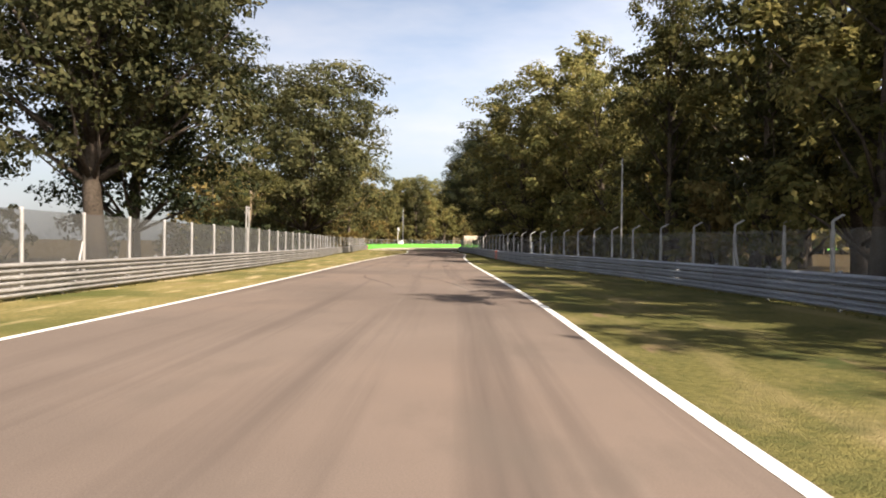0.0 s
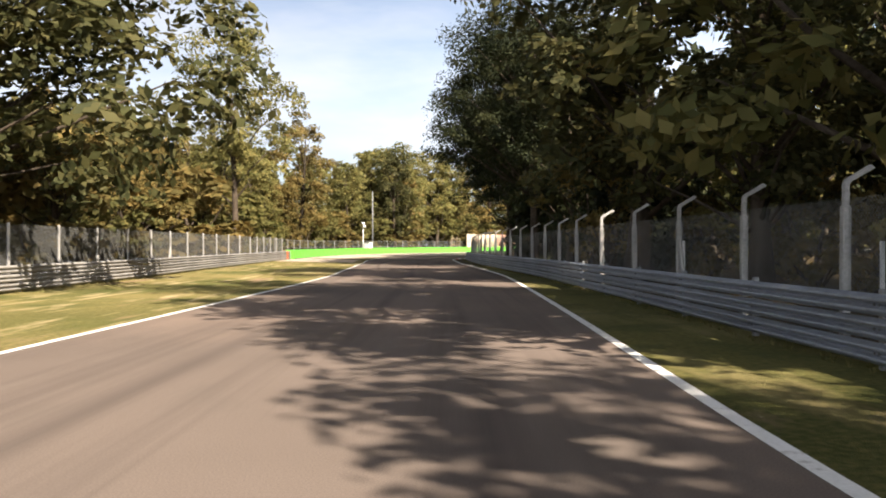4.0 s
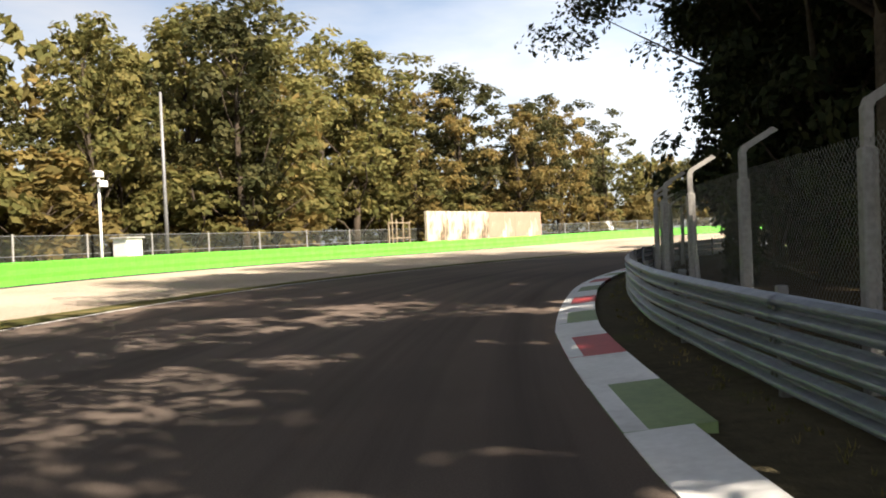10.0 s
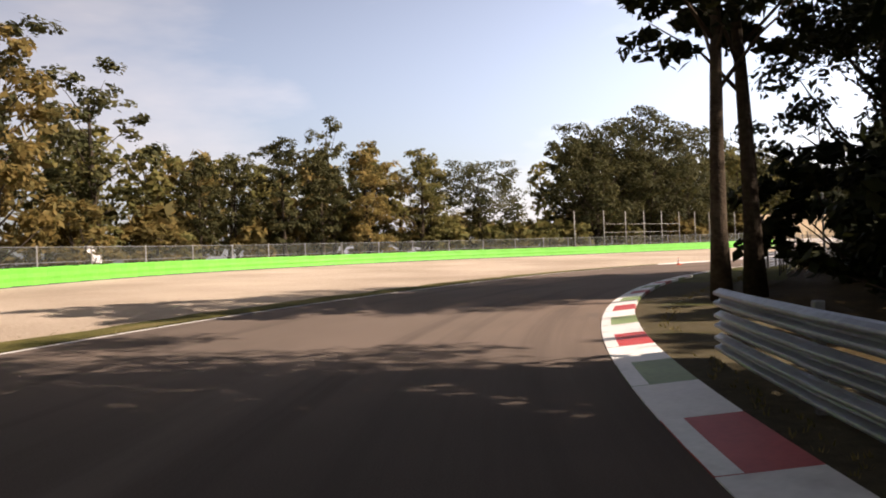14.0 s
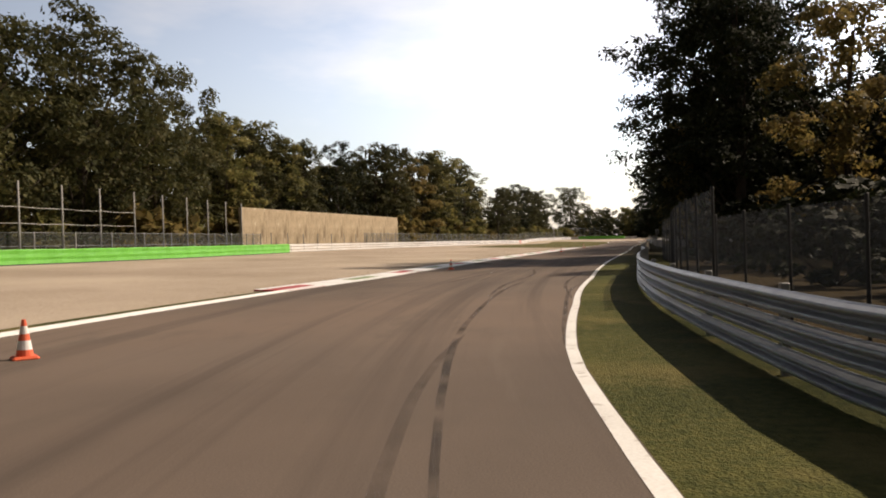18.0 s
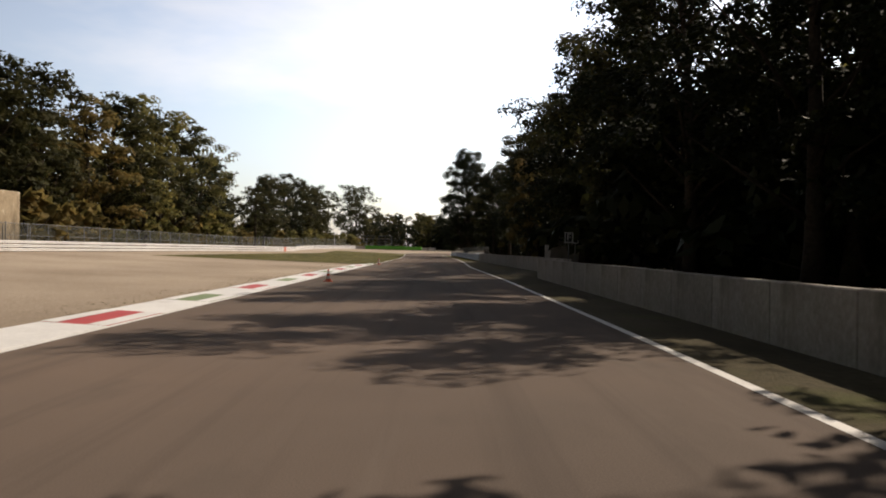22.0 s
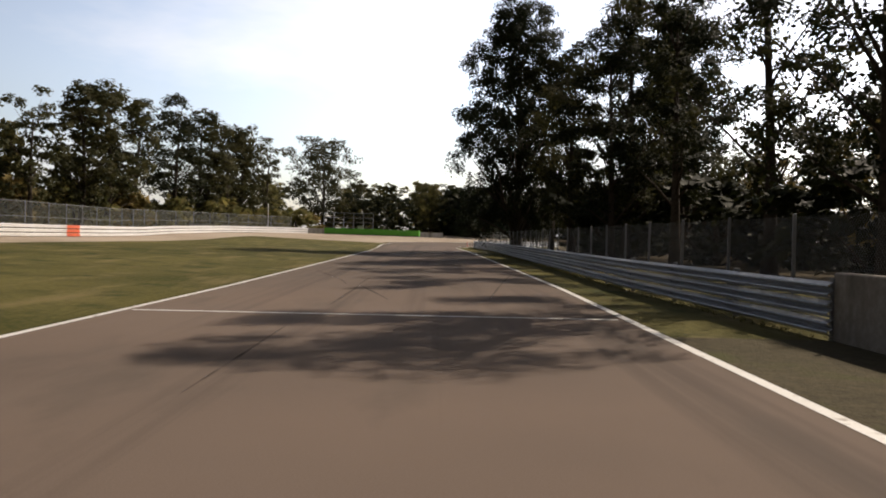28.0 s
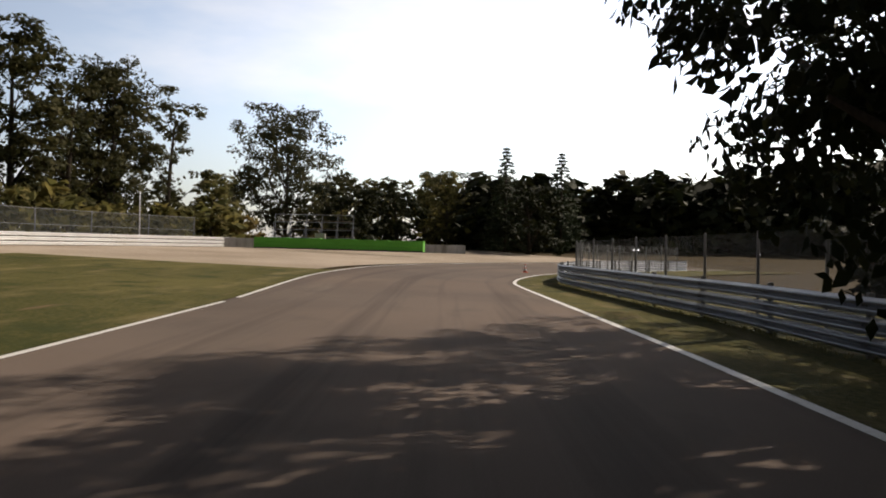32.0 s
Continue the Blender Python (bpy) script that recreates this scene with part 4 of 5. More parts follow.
hut(230.6, TYRES(230.6) + 1.7, 1.1, 1.2, 2.1, "small white marshal hut behind the green barrier")
hut(291, 47.2, 1.2, 1.4, 2.3, "small white marshal hut behind the green barrier")
pole(236.5, 31.6, 12.2, 0.16, 0.09, "tall grey lamp mast among the trees", "steel_post", name="lamp_mast")
pole(312, 60, 8.0, 0.12, 0.08, "tall slender pole beyond the wire fence", "steel_post", name="lamp_mast")


def flood_mast(s, d, high, label):
    top = pole(s, d, high, 0.075, 0.05, label, name="flood_mast")
    sh = Shape()
    sh.box(-0.16, 0.16, -0.42, -0.1, high - 0.16, high + 0.06, 0.04)
    part("lamp_head", sh.mesh("lamp_head", M["steel"]), top)
    sh = Shape()
    sh.tube([(0, 0.1, high - 0.05), (0, -0.2, high - 0.05)], [0.025, 0.025], 6)
    part("bracket", sh.mesh("bracket", M["steel_post"]), top)
    return top


flood_mast(300.6, -7.2, 8.3, "tall steel mast with one flood lamp on top")
pole(56.7, -12.7, 7.8, 0.08, 0.05, "slender grey pole among the fence posts", "concrete", name="lamp_mast")


def cone(s, d, turn=0.0):
    top = thing("traffic_cone", "orange and white banded traffic cone standing on the asphalt", "traffic cone", "traffic cones", m=stand(s, d, 0.004, turn))
    sh = Shape()
    sh.box(-0.19, 0.19, -0.19, 0.19, 0, 0.045, 0.03)
    part("base", sh.mesh("base", M["cone_orange"]), top)
    rad = lambda z: 0.135 - 0.105 * z / 0.6
    for i, (a, b) in enumerate(((0.045, 0.14), (0.14, 0.28), (0.28, 0.38), (0.38, 0.5), (0.5, 0.6))):
        c = Shape()
        c.tube([(0, 0, a), (0, 0, b)], [rad(a), rad(b)], 14)
        part("band", c.mesh("band", M["white_paint" if i % 2 else "cone_orange"], False), top, "white reflective band" if i % 2 else "")
    return top


for s, d in ((314, 6.6), (349, 5.3), (410, 4.9), (454, 5.7), (604, -1.6)):
    cone(s, d, s * 7 % 40)


# ---- right-hand side: sheds, boards ----
def board(s, d, up, w, h, label, letter="", turn=90.0, name="sign_board"):
    """A square board on a post; letter: what is written on it."""
    top = thing(name, label, "sign", m=stand(s, d, 0, turn))
    sh = Shape()
    sh.box(-w / 2, w / 2, -0.02, 0.02, up - h / 2, up + h / 2, 0.008)
    part("panel", sh.mesh("panel", M["sign_black"]), top)
    for x0, x1, z0, z1 in ((-w / 2, w / 2, up + h / 2 - 0.04, up + h / 2), (-w / 2, w / 2, up - h / 2, up - h / 2 + 0.04),
                           (-w / 2, -w / 2 + 0.04, up - h / 2, up + h / 2), (w / 2 - 0.04, w / 2, up - h / 2, up + h / 2)):
        e = Shape()
        e.box(x0, x1, 0.022, 0.034, z0, z1)
        part("border", e.mesh("border", M["white_paint"]), top)
    po = Shape()
    po.tube([(0, -0.05, -0.1), (0, -0.05, up - h / 2 + 0.1)], [0.035, 0.035], 8)
    part("post", po.mesh("post", M["steel_post"]), top)
    if letter:
        cu = bpy.data.curves.new("letter", "FONT")
        cu.body, cu.size, cu.extrude, cu.align_x, cu.align_y = letter, h * 0.95, 0.004, "CENTER", "CENTER"
        cu.materials.append(M["white_paint"])
        t = new("letter", cu)
        t.parent = top
        t.matrix_basis = Matrix.Translation((0, 0.03, up)) @ Matrix.Rotation(math.pi, 4, "Z") @ Matrix.Rotation(math.pi / 2, 4, "X")
    return top


board(415.5, -7.5, 2.35, 0.46, 0.56, "square black sign with a white frame and a letter", "F")
board(421.5, -8.9, 2.3, 0.36, 0.4, "small black sign with a white frame")
hut(441.5, -11.2, 2.6, 3.4, 2.9, "dim grey service hut behind the concrete wall", "service_hut", "wall_concrete")
bd = thing("hoarding", "large pale panel board on posts behind the fence", "hoarding", m=stand(390.6, -14.2, 0, 6))
for i in range(4):
    sh = Shape()
    sh.box(-3.2 + i * 1.6 + 0.01, -1.6 + i * 1.6 - 0.01, -0.04, 0.04, 0.9, 5.3, 0.01)
    part("panel", sh.mesh("panel", M["white_steel"]), bd)
for x in (-3.0, 0.0, 3.0):
    sh = Shape()
    sh.box(x - 0.06, x + 0.06, -0.2, -0.05, -0.2, 5.2, 0.01)
    part("post", sh.mesh("post", M["steel_post"]), bd)


def scaffold(origin, turn, bays, levels, label, name="scaffold_stand", bay=2.2, level=1.1, depth=1.2):
    """A stepped stand of steel tubes."""
    top = thing(name, label, "grandstand", m=Matrix.Translation(origin) @ Matrix.Rotation(radians(turn), 4, "Z"))
    for i in range(bays + 1):
        for j in range(levels):
            sh = Shape()
            sh.tube([(i * bay, j * depth, -0.2), (i * bay, j * depth, (j + 1) * level + 0.9)], [0.04, 0.04], 6)
            part("upright", sh.mesh("upright", M["steel"]), top)
    for j in range(levels):
        sh = Shape()
        sh.box(-0.1, bays * bay + 0.1, j * depth - 0.35, j * depth + 0.35, (j + 1) * level - 0.04, (j + 1) * level, 0.01)
        part("bench", sh.mesh("bench", M["wood"]), top)
        sh = Shape()
        sh.tube([(0, j * depth, (j + 1) * level + 0.85), (bays * bay, j * depth, (j + 1) * level + 0.85)], [0.035, 0.035], 6)
        part("guard_bar", sh.mesh("guard_bar", M["steel"]), top)
    return top


scaffold((449, 250, 1.0), -96, 5, 4, "stepped stand of steel tubes and planks under the trees")
fr = thing("timber_frame", "pale timber frame of posts and rails beside the old wall", "frame", m=stand(254.8, TYRES(254.8) + 1.9, 0, 8))
for x in (-2.3, -1.7, -1.0, 0.1, 1.2):
    sh = Shape()
    sh.box(x - 0.06, x + 0.06, -0.06, 0.06, -0.1, 3.3 + 0.5 * math.sin(x * 3), 0.01)
    part("upright", sh.mesh("upright", M["wood"]), fr)
for z in (1.5, 2.9):
    sh = Shape()
    sh.box(-2.4, 1.3, -0.1, -0.06, z - 0.05, z + 0.05, 0.01)
    part("rail", sh.mesh("rail", M["wood"]), fr)

tower = thing("steel_tower", "slim grey steel frame tower behind the fence", "tower", m=stand(62.7, 15.2))
for x in (-0.43, 0.43):
    sh = Shape()
    sh.box(x - 0.05, x + 0.05, -0.05, 0.05, -0.2, 4.35, 0.01)
    part("upright", sh.mesh("upright", M["concrete"]), tower)
for z in (2.6, 4.28):
    sh = Shape()
    sh.box(-0.5, 0.5, -0.09, -0.05, z - 0.04, z + 0.04, 0.01)
    part("crossbar", sh.mesh("crossbar", M["concrete"]), tower)
for a, b in (((-0.43, 4.2), (0.4, 2.7)), ((0.43, 2.5), (-0.1, 1.7))):
    sh = Shape()
    sh.tube([(a[0], -0.07, a[1]), (b[0], -0.07, b[1])], [0.03, 0.03], 6)
    part("brace", sh.mesh("brace", M["concrete"]), tower)

# short white marker stakes behind the fence, and small things at the far end
for s, d, h in ((86, -11.0, 1.7), (92, -10.2, 1.9), (97, -10.8, 1.6), (104, -9.6, 1.8), (110, -10.5, 1.7), (121, -9.0, 1.8)):
    sh = Shape()
    sh.box(-0.05, 0.05, -0.05, 0.05, -0.1, h, 0.015)
    ob = new("marker_stake", sh.mesh("marker_stake", M["white_steel"]))
    ob.matrix_basis = stand(s, d)
    tagged(ob, "short pale stake standing behind the fence", "stake", "stakes behind the fence")
pole(607, RAIL_W(607) + 2.2, 5.2, 0.06, 0.045, "thin white pole behind the white barrier", "white_steel", name="flag_pole")
box = thing("marshal_post", "small pale sign box on legs behind the green barrier", "box", m=Matrix.Translation((425.5, 243.0, 1.4)) @ Matrix.Rotation(radians(-98), 4, "Z"))
sh = Shape()
sh.box(-0.55, 0.55, -0.3, 0.3, 1.2, 1.75, 0.03)
part("cabinet", sh.mesh("cabinet", M["concrete"]), box)
for x in (-0.45, 0.45):
    for y in (-0.22, 0.22):
        sh = Shape()
        sh.box(x - 0.04, x + 0.04, y - 0.04, y + 0.04, -0.1, 1.2, 0.01)
        part("leg", sh.mesh("leg", M["steel_post"]), box)


# ---- trees ----
def leaf_cards(rng, centres, radii, per, size, flat=0.75, hearts=None):
    """Many small bent leaves round clump centres: vertices and faces."""
    n = len(centres) * per
    c = np.repeat(np.array(centres), per, axis=0)
    r = np.repeat(np.array(radii), per)
    v = rng.normal(size=(n, 3))
    v /= np.linalg.norm(v, axis=1)[:, None]
    # the underside of a clump is thin, its top a closed cap
    low = (v[:, 2] < -0.25) & (rng.random(n) < 0.6)
    v[low, 2] *= -1
    u = rng.random(n) ** 0.4
    p = c + v * (r * u)[:, None] * np.array([1, 1, flat])
    out = v
    if hearts is not None:
        # leaves turn away from the heart of their lobe, so that a lobe has a lit and a shaded side
        w = p - np.repeat(np.array(hearts), per, axis=0)
        out = v * 0.45 + w / (np.linalg.norm(w, axis=1)[:, None] + 1e-6) * 0.7
    nrm = out * 0.9 + rng.normal(size=(n, 3)) * 0.45 + np.array([0, 0, 0.25])
    nrm /= np.linalg.norm(nrm, axis=1)[:, None]
    a = np.cross(nrm, rng.normal(size=(n, 3)))
    a /= np.linalg.norm(a, axis=1)[:, None] + 1e-9
    b = np.cross(nrm, a)
    w = size * (0.6 + 0.8 * rng.random(n))
    a, b = a * w[:, None], b * (w * 0.62)[:, None]
    bend = nrm * (w * 0.16)[:, None]
    quad = np.stack([p - a, p - b * 0.9 - bend, p + a, p + b * 0.9 - bend], axis=1)
    return quad.reshape(-1, 3), np.arange(n * 4).reshape(n, 4)


def quick_mesh(name, verts, quads, mat):
    me = bpy.data.meshes.new(name)
    n = len(quads)
    me.vertices.add(len(verts))
    me.vertices.foreach_set("co", np.asarray(verts, np.float32).ravel())
    me.loops.add(n * 4)
    me.loops.foreach_set("vertex_index", np.asarray(quads, np.int32).ravel())
    me.polygons.add(n)
    me.polygons.foreach_set("loop_start", np.arange(0, n * 4, 4, dtype=np.int32))
    me.materials.append(mat)
    me.update(calc_edges=True)
    return me


NEAR, FINE, MID, FAR = (130, 0.14), (76, 0.19), (36, 0.27), (6, 0.7)  # leaves to a clump, and their size


def tree_kind(grade, seed, high, spread, bare, clumps, mat, bark="bark", gaps=0.0, tall=0.5, thin=1.0, big=1.0, girth=0.0):
    """Meshes of one broadleaf tree: trunk with limbs, and crown. bare: share of the height below the crown."""
    per, leaf = max(4, int(grade[0] * thin)), grade[1] * big
    rng = np.random.default_rng(seed)
    sh = Shape()
    r0 = girth or 0.012 * high + 0.12
    sway = rng.normal(size=(2,)) * 0.35
    spine = [Vector((sway[0] * u * u * 2, sway[1] * math.sin(u * 3), high * u * 0.8 - (0.3 if u == 0 else 0))) for u in np.linspace(0, 1, 8)]
    sh.tube(spine, [r0 * (1.35 if i == 0 else 1 - 0.85 * i / 7.5) for i in range(8)], 9)
    # the crown is a heap of lobes, each a heap of clumps of leaves
    lobes, centres, radii, hearts = [], [], [], []
    count = max(16, clumps // 7)
    for i in range(count):
        u = min(1.0, (i + rng.random()) / count)
        z = high * (bare + (1 - bare) * (0.05 + 0.87 * u))
        env = spread * max(0.2, math.sin(math.pi * min(1, (u * 0.72 + 0.22))) ** tall)
        a, q = i * 2.4 + rng.normal() * 0.35, 0.42 + 0.46 * rng.random() ** 0.7
        if i % 4 == 0:
            q *= 0.4
        if gaps and rng.random() < gaps:
            q *= 0.5
        lobes.append(((math.cos(a) * env * q + sway[0] * u, math.sin(a) * env * q + sway[1] * u * 0.3, z), (0.26 + 0.16 * rng.random()) * spread * (1 - 0.15 * u) + 0.2))
    for i in range(clumps):
        (x, y, z), r = lobes[i % len(lobes)]
        v = rng.normal(size=3)
        v *= (0.5 + 0.5 * rng.random()) / np.linalg.norm(v)
        if v[2] < -0.2 and rng.random() < 0.5:
            v[2] *= -1
        cr = (0.09 + 0.07 * rng.random()) * spread + 0.25
        hearts.append((x, y, z - 0.3 * r))
        centres.append((x + v[0] * r, y + v[1] * r, min(high - cr * 0.5, max(high * bare * 0.7 + 0.3, z + v[2] * r))))
        radii.append(cr)
    for (x, y, z), r in lobes:
        c = Vector((x, y, z))
        root_z = min(max(high * bare * 0.75, z - math.hypot(x, y) * (0.7 + 0.4 * rng.random()) - 0.8), high * 0.7)
        k = min(7.0, max(0.0, root_z / (high * 0.8) * 7))
        b = spine[min(7, int(k))].lerp(spine[min(7, int(k) + 1)], k - int(k))
        mid = b.lerp(c, 0.5) + Vector((rng.normal() * 0.3, rng.normal() * 0.3, 0.1))
        rr = r0 * (0.36 - 0.24 * root_z / high)
        sh.tube([b, mid, c], [rr, rr * 0.6, rr * 0.2], 6 if grade in (NEAR, FINE) else 4)
    v, f = leaf_cards(rng, centres, radii, per, leaf, hearts=hearts)
    return sh.mesh("trunk", M[bark], True), quick_mesh("crown", v, f, M[mat])


def conifer_kind(grade, seed, high, spread, mat="needle"):
    rng = np.random.default_rng(seed)
    sh = Shape()
    sh.tube([(0, 0, -0.2), (0, 0, high * 0.5), (0.05, 0, high)], [0.2, 0.13, 0.02], 8)
    cs, rs = [], []
    for i in range(30):
        u = i / 30
        z = high * (0.1 + 0.88 * u)
        rad = spread * (1 - u) ** 0.85 + 0.12
        n = max(3, int(9 * (1 - u)))
        for k in range(n):
            a = k * 2 * math.pi / n + i * 0.9 + rng.normal() * 0.15
            for q in (0.45, 0.8, 1.0):
                cs.append((math.cos(a) * rad * q, math.sin(a) * rad * q, z - rad * q * 0.28))
                rs.append(0.2 + 0.16 * rad)
    v, f = leaf_cards(rng, cs, rs, 9 if grade is not FAR else 4, 0.2, 0.35)
    return sh.mesh("trunk", M["bark"], True), quick_mesh("crown", v, f, M[mat])


def recipe(g, kind):
    """The meshes of a kind of tree, built the first time that it is planted."""
    if (g, kind) not in KINDS:
        KINDS[g, kind] = RECIPES[kind](g)
    return KINDS[g, kind]


KINDS = {}
RECIPES = {
    "oak": lambda g: tree_kind(g, 3, 27.0, 12.0, 0.15, 420, "leaf_green", tall=0.42, big=1.3, thin=1.2),
    "dark_oak": lambda g: tree_kind(g, 4, 24.0, 9.4, 0.14, 340, "leaf_shaded", tall=0.3, big=0.95, thin=1.5),
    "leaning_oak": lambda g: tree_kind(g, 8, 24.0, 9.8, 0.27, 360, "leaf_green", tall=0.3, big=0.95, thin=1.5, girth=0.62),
    "dark_high": lambda g: tree_kind(g, 9, 25.0, 9.4, 0.34, 310, "leaf_shaded", tall=0.25, big=0.95, thin=1.3),
    "dark_linden": lambda g: tree_kind(g, 61, 25.0, 7.6, 0.08, 420, "leaf_shaded", tall=0.5, big=0.95, thin=1.6, girth=0.6),
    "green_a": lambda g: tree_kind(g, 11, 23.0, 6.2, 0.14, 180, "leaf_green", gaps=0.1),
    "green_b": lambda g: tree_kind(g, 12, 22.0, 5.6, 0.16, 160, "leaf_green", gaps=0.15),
    "dark_a": lambda g: tree_kind(g, 41, 23.0, 6.4, 0.2, 150, "leaf_shaded", gaps=0.08, tall=0.42, thin=1.1, big=0.85),
    "dark_b": lambda g: tree_kind(g, 42, 22.0, 6.0, 0.16, 140, "leaf_shaded", gaps=0.12, tall=0.42, thin=1.1, big=0.85),
    "olive_a": lambda g: tree_kind(g, 13, 22.0, 6.4, 0.1, 150, "leaf_olive", gaps=0.1),
    "olive_b": lambda g: tree_kind(g, 14, 20.0, 5.6, 0.08, 130, "leaf_olive", gaps=0.15),
    "autumn_a": lambda g: tree_kind(g, 15, 19.0, 5.6, 0.06, 125, "leaf_autumn", gaps=0.1),
    "autumn_b": lambda g: tree_kind(g, 16, 16.0, 4.8, 0.05, 75, "leaf_autumn", gaps=0.12),
    "sparse": lambda g: tree_kind(g, 17, 21.0, 5.0, 0.18, 95, "leaf_green", gaps=0.25, thin=0.8),
    "sparse_olive": lambda g: tree_kind(g, 27, 22.0, 6.0, 0.12, 110, "leaf_olive", gaps=0.3, thin=0.8),
    "robinia": lambda g: tree_kind(g, 18, 13.0, 4.2, 0.3, 60, "leaf_mid", "pale_bark", gaps=0.3, thin=0.6, big=0.8, girth=0.13),
    "tall_thin": lambda g: tree_kind(g, 19, 24.0, 5.0, 0.25, 110, "leaf_shaded", gaps=0.15),
    "dome": lambda g: tree_kind(g, 20, 22.0, 9.5, 0.1, 280, "leaf_green", gaps=0.05, tall=0.4, thin=1.25),
    "shrub": lambda g: tree_kind(g, 21, 6.5, 3.4, 0.02, 46, "leaf_olive", tall=0.45),
    "shrub_autumn": lambda g: tree_kind(g, 22, 6.0, 3.2, 0.02, 46, "leaf_autumn", tall=0.45),
    "hedge": lambda g: tree_kind(g, 23, 10.0, 5.0, 0.02, 90, "leaf_shaded", tall=0.4),
    "dark_shrub": lambda g: tree_kind(g, 24, 5.0, 3.2, 0.02, 46, "leaf_shaded", tall=0.45),
    "spruce": lambda g: conifer_kind(g, 31, 16.0, 3.0),
    "bare_oak": lambda g: tree_kind(g, 51, 27.0, 7.6, 0.4, 170, "leaf_mid", gaps=0.15, tall=0.4, girth=0.46),
    "open_olive": lambda g: tree_kind(g, 52, 25.0, 7.2, 0.3, 150, "leaf_olive", gaps=0.3, tall=0.45, thin=0.9, girth=0.36),
    "slim": lambda g: tree_kind(g, 54, 21.0, 3.6, 0.4, 60, "leaf_shaded", tall=0.5, gaps=0.1, girth=0.24),
}


SAY = {
    "bare_oak": ("tall oak with a thick bare trunk and a high yellowing crown", "tree"),
    "open_olive": ("tall tree with a bare lower trunk and an open, sunlit crown", "tree"),
    "slim": ("slender tree with a bare dark trunk and a small crown", "tree"),
    "dark_high": ("tall tree whose shade-darkened crown hangs over the track", "tree"),
    "leaning_oak": ("great oak with a thick pale trunk and dark hanging crown", "tree"),
    "dark_linden": ("great lone tree with a dense crown over a thick trunk", "tree"),
    "sparse_olive": ("tall open-crowned tree with sunlit yellowing leaves", "tree"),
    "dark_oak": ("great spreading oak with a dense crown, darkened for shade", "tree"), "dark_a": ("tall tree with a dense green crown, darkened for shade", "tree"), "dark_b": ("tall tree with a wide green crown, darkened for shade", "tree"),
    "dark_shrub": ("green shrub with deep shade put into its leaf colour", "shrub"),
    "oak": ("huge spreading oak with dense green crown", "tree"), "green_a": ("tall leafy broadleaf tree with a green crown", "tree"),
    "green_b": ("tall leafy broadleaf tree with an uneven green crown", "tree"), "olive_a": ("broadleaf tree with olive, yellowing leaves", "tree"),
    "olive_b": ("broadleaf tree with yellowing leaves down to the ground", "tree"), "autumn_a": ("autumn tree with golden brown leaves", "tree"),
    "autumn_b": ("smaller autumn tree with golden brown leaves", "tree"), "sparse": ("thinly leaved tree with open branches", "tree"),
    "robinia": ("slender thin-crowned tree with bare lower branches", "tree"), "tall_thin": ("tall narrow tree with a bare lower trunk", "tree"),
    "dome": ("broad dome-shaped tree with dense green leaves", "tree"), "shrub": ("dense olive-green shrub at the woodland edge", "shrub"),
    "shrub_autumn": ("dense golden-brown shrub at the woodland edge", "shrub"), "hedge": ("dense green bushy tree with shade put into its leaf colour", "tree"), "spruce": ("dark narrow spruce with drooping branches", "tree")}
rng = np.random.default_rng(5)
made_trees = []


far_trees = []


def plant(kind, x, y, z, scale=1.0, wide=1.0, turn=None, lean=0.0, grade=None):
    label, cat = SAY[kind]
    a = rng.random() * 6.283 if turn is None else turn
    made_trees.append((x, y))
    m = Matrix.Translation((x, y, z - 0.1)) @ Matrix.Rotation(lean, 4, "Y") @ Matrix.Rotation(a, 4, "Z") @ Matrix.Diagonal((scale * wide, scale * wide, scale, 1))
    if grade is FAR:
        far_trees.append((kind, m))
        return
    trunk, crown = recipe(grade or FINE, kind)
    top = thing("shrub" if cat == "shrub" else "tree", label, cat, "woodland shrubs" if cat == "shrub" else "woodland trees", m=m)
    part("trunk", trunk, top)
    part("crown", crown, top)


def plant_at(kind, s, d, high=None, wide=1.0, **k):
    p = spot(s, d)
    if k.get("grade") is FINE and (d > 31 or d < -18):
        k["grade"] = MID
    base = {"bare_oak": 27, "open_olive": 25, "slim": 21, "oak": 27, "dark_high": 25, "leaning_oak": 24, "dark_linden": 25, "sparse_olive": 22, "dark_oak": 24, "dark_a": 23, "dark_b": 22, "dark_shrub": 5, "green_a": 23, "green_b": 22, "olive_a": 22, "olive_b": 20, "autumn_a": 19, "autumn_b": 16, "sparse": 21, "robinia": 13, "tall_thin": 24,
            "dome": 22, "shrub": 6.5, "shrub_autumn": 6, "hedge": 10, "spruce": 16}[kind]
    plant(kind, p.x, p.y, p.z, (high / base) if high else 1.0, wide, **k)


def clear(x, y, near, far_side):
    """True where nothing of the track is close."""
    s, d, away = locate(x, y)
    if d > 0:
        edge = RAIL_L(s) + 5.6 if s < 186 else (TYRES(s) + 7.5 if s < 395 else RAIL_W(s) + 5.0)
        if 174 < s < 196:
            edge = max(edge, 24.5)
        if 384 < s < 456:
            edge = 48.0
        if 247 < s < 277:
            edge = max(edge, 41.0)
        return d > edge
    return d < -near and (s > 240 or d < FENCE_R(s) - 2.4)


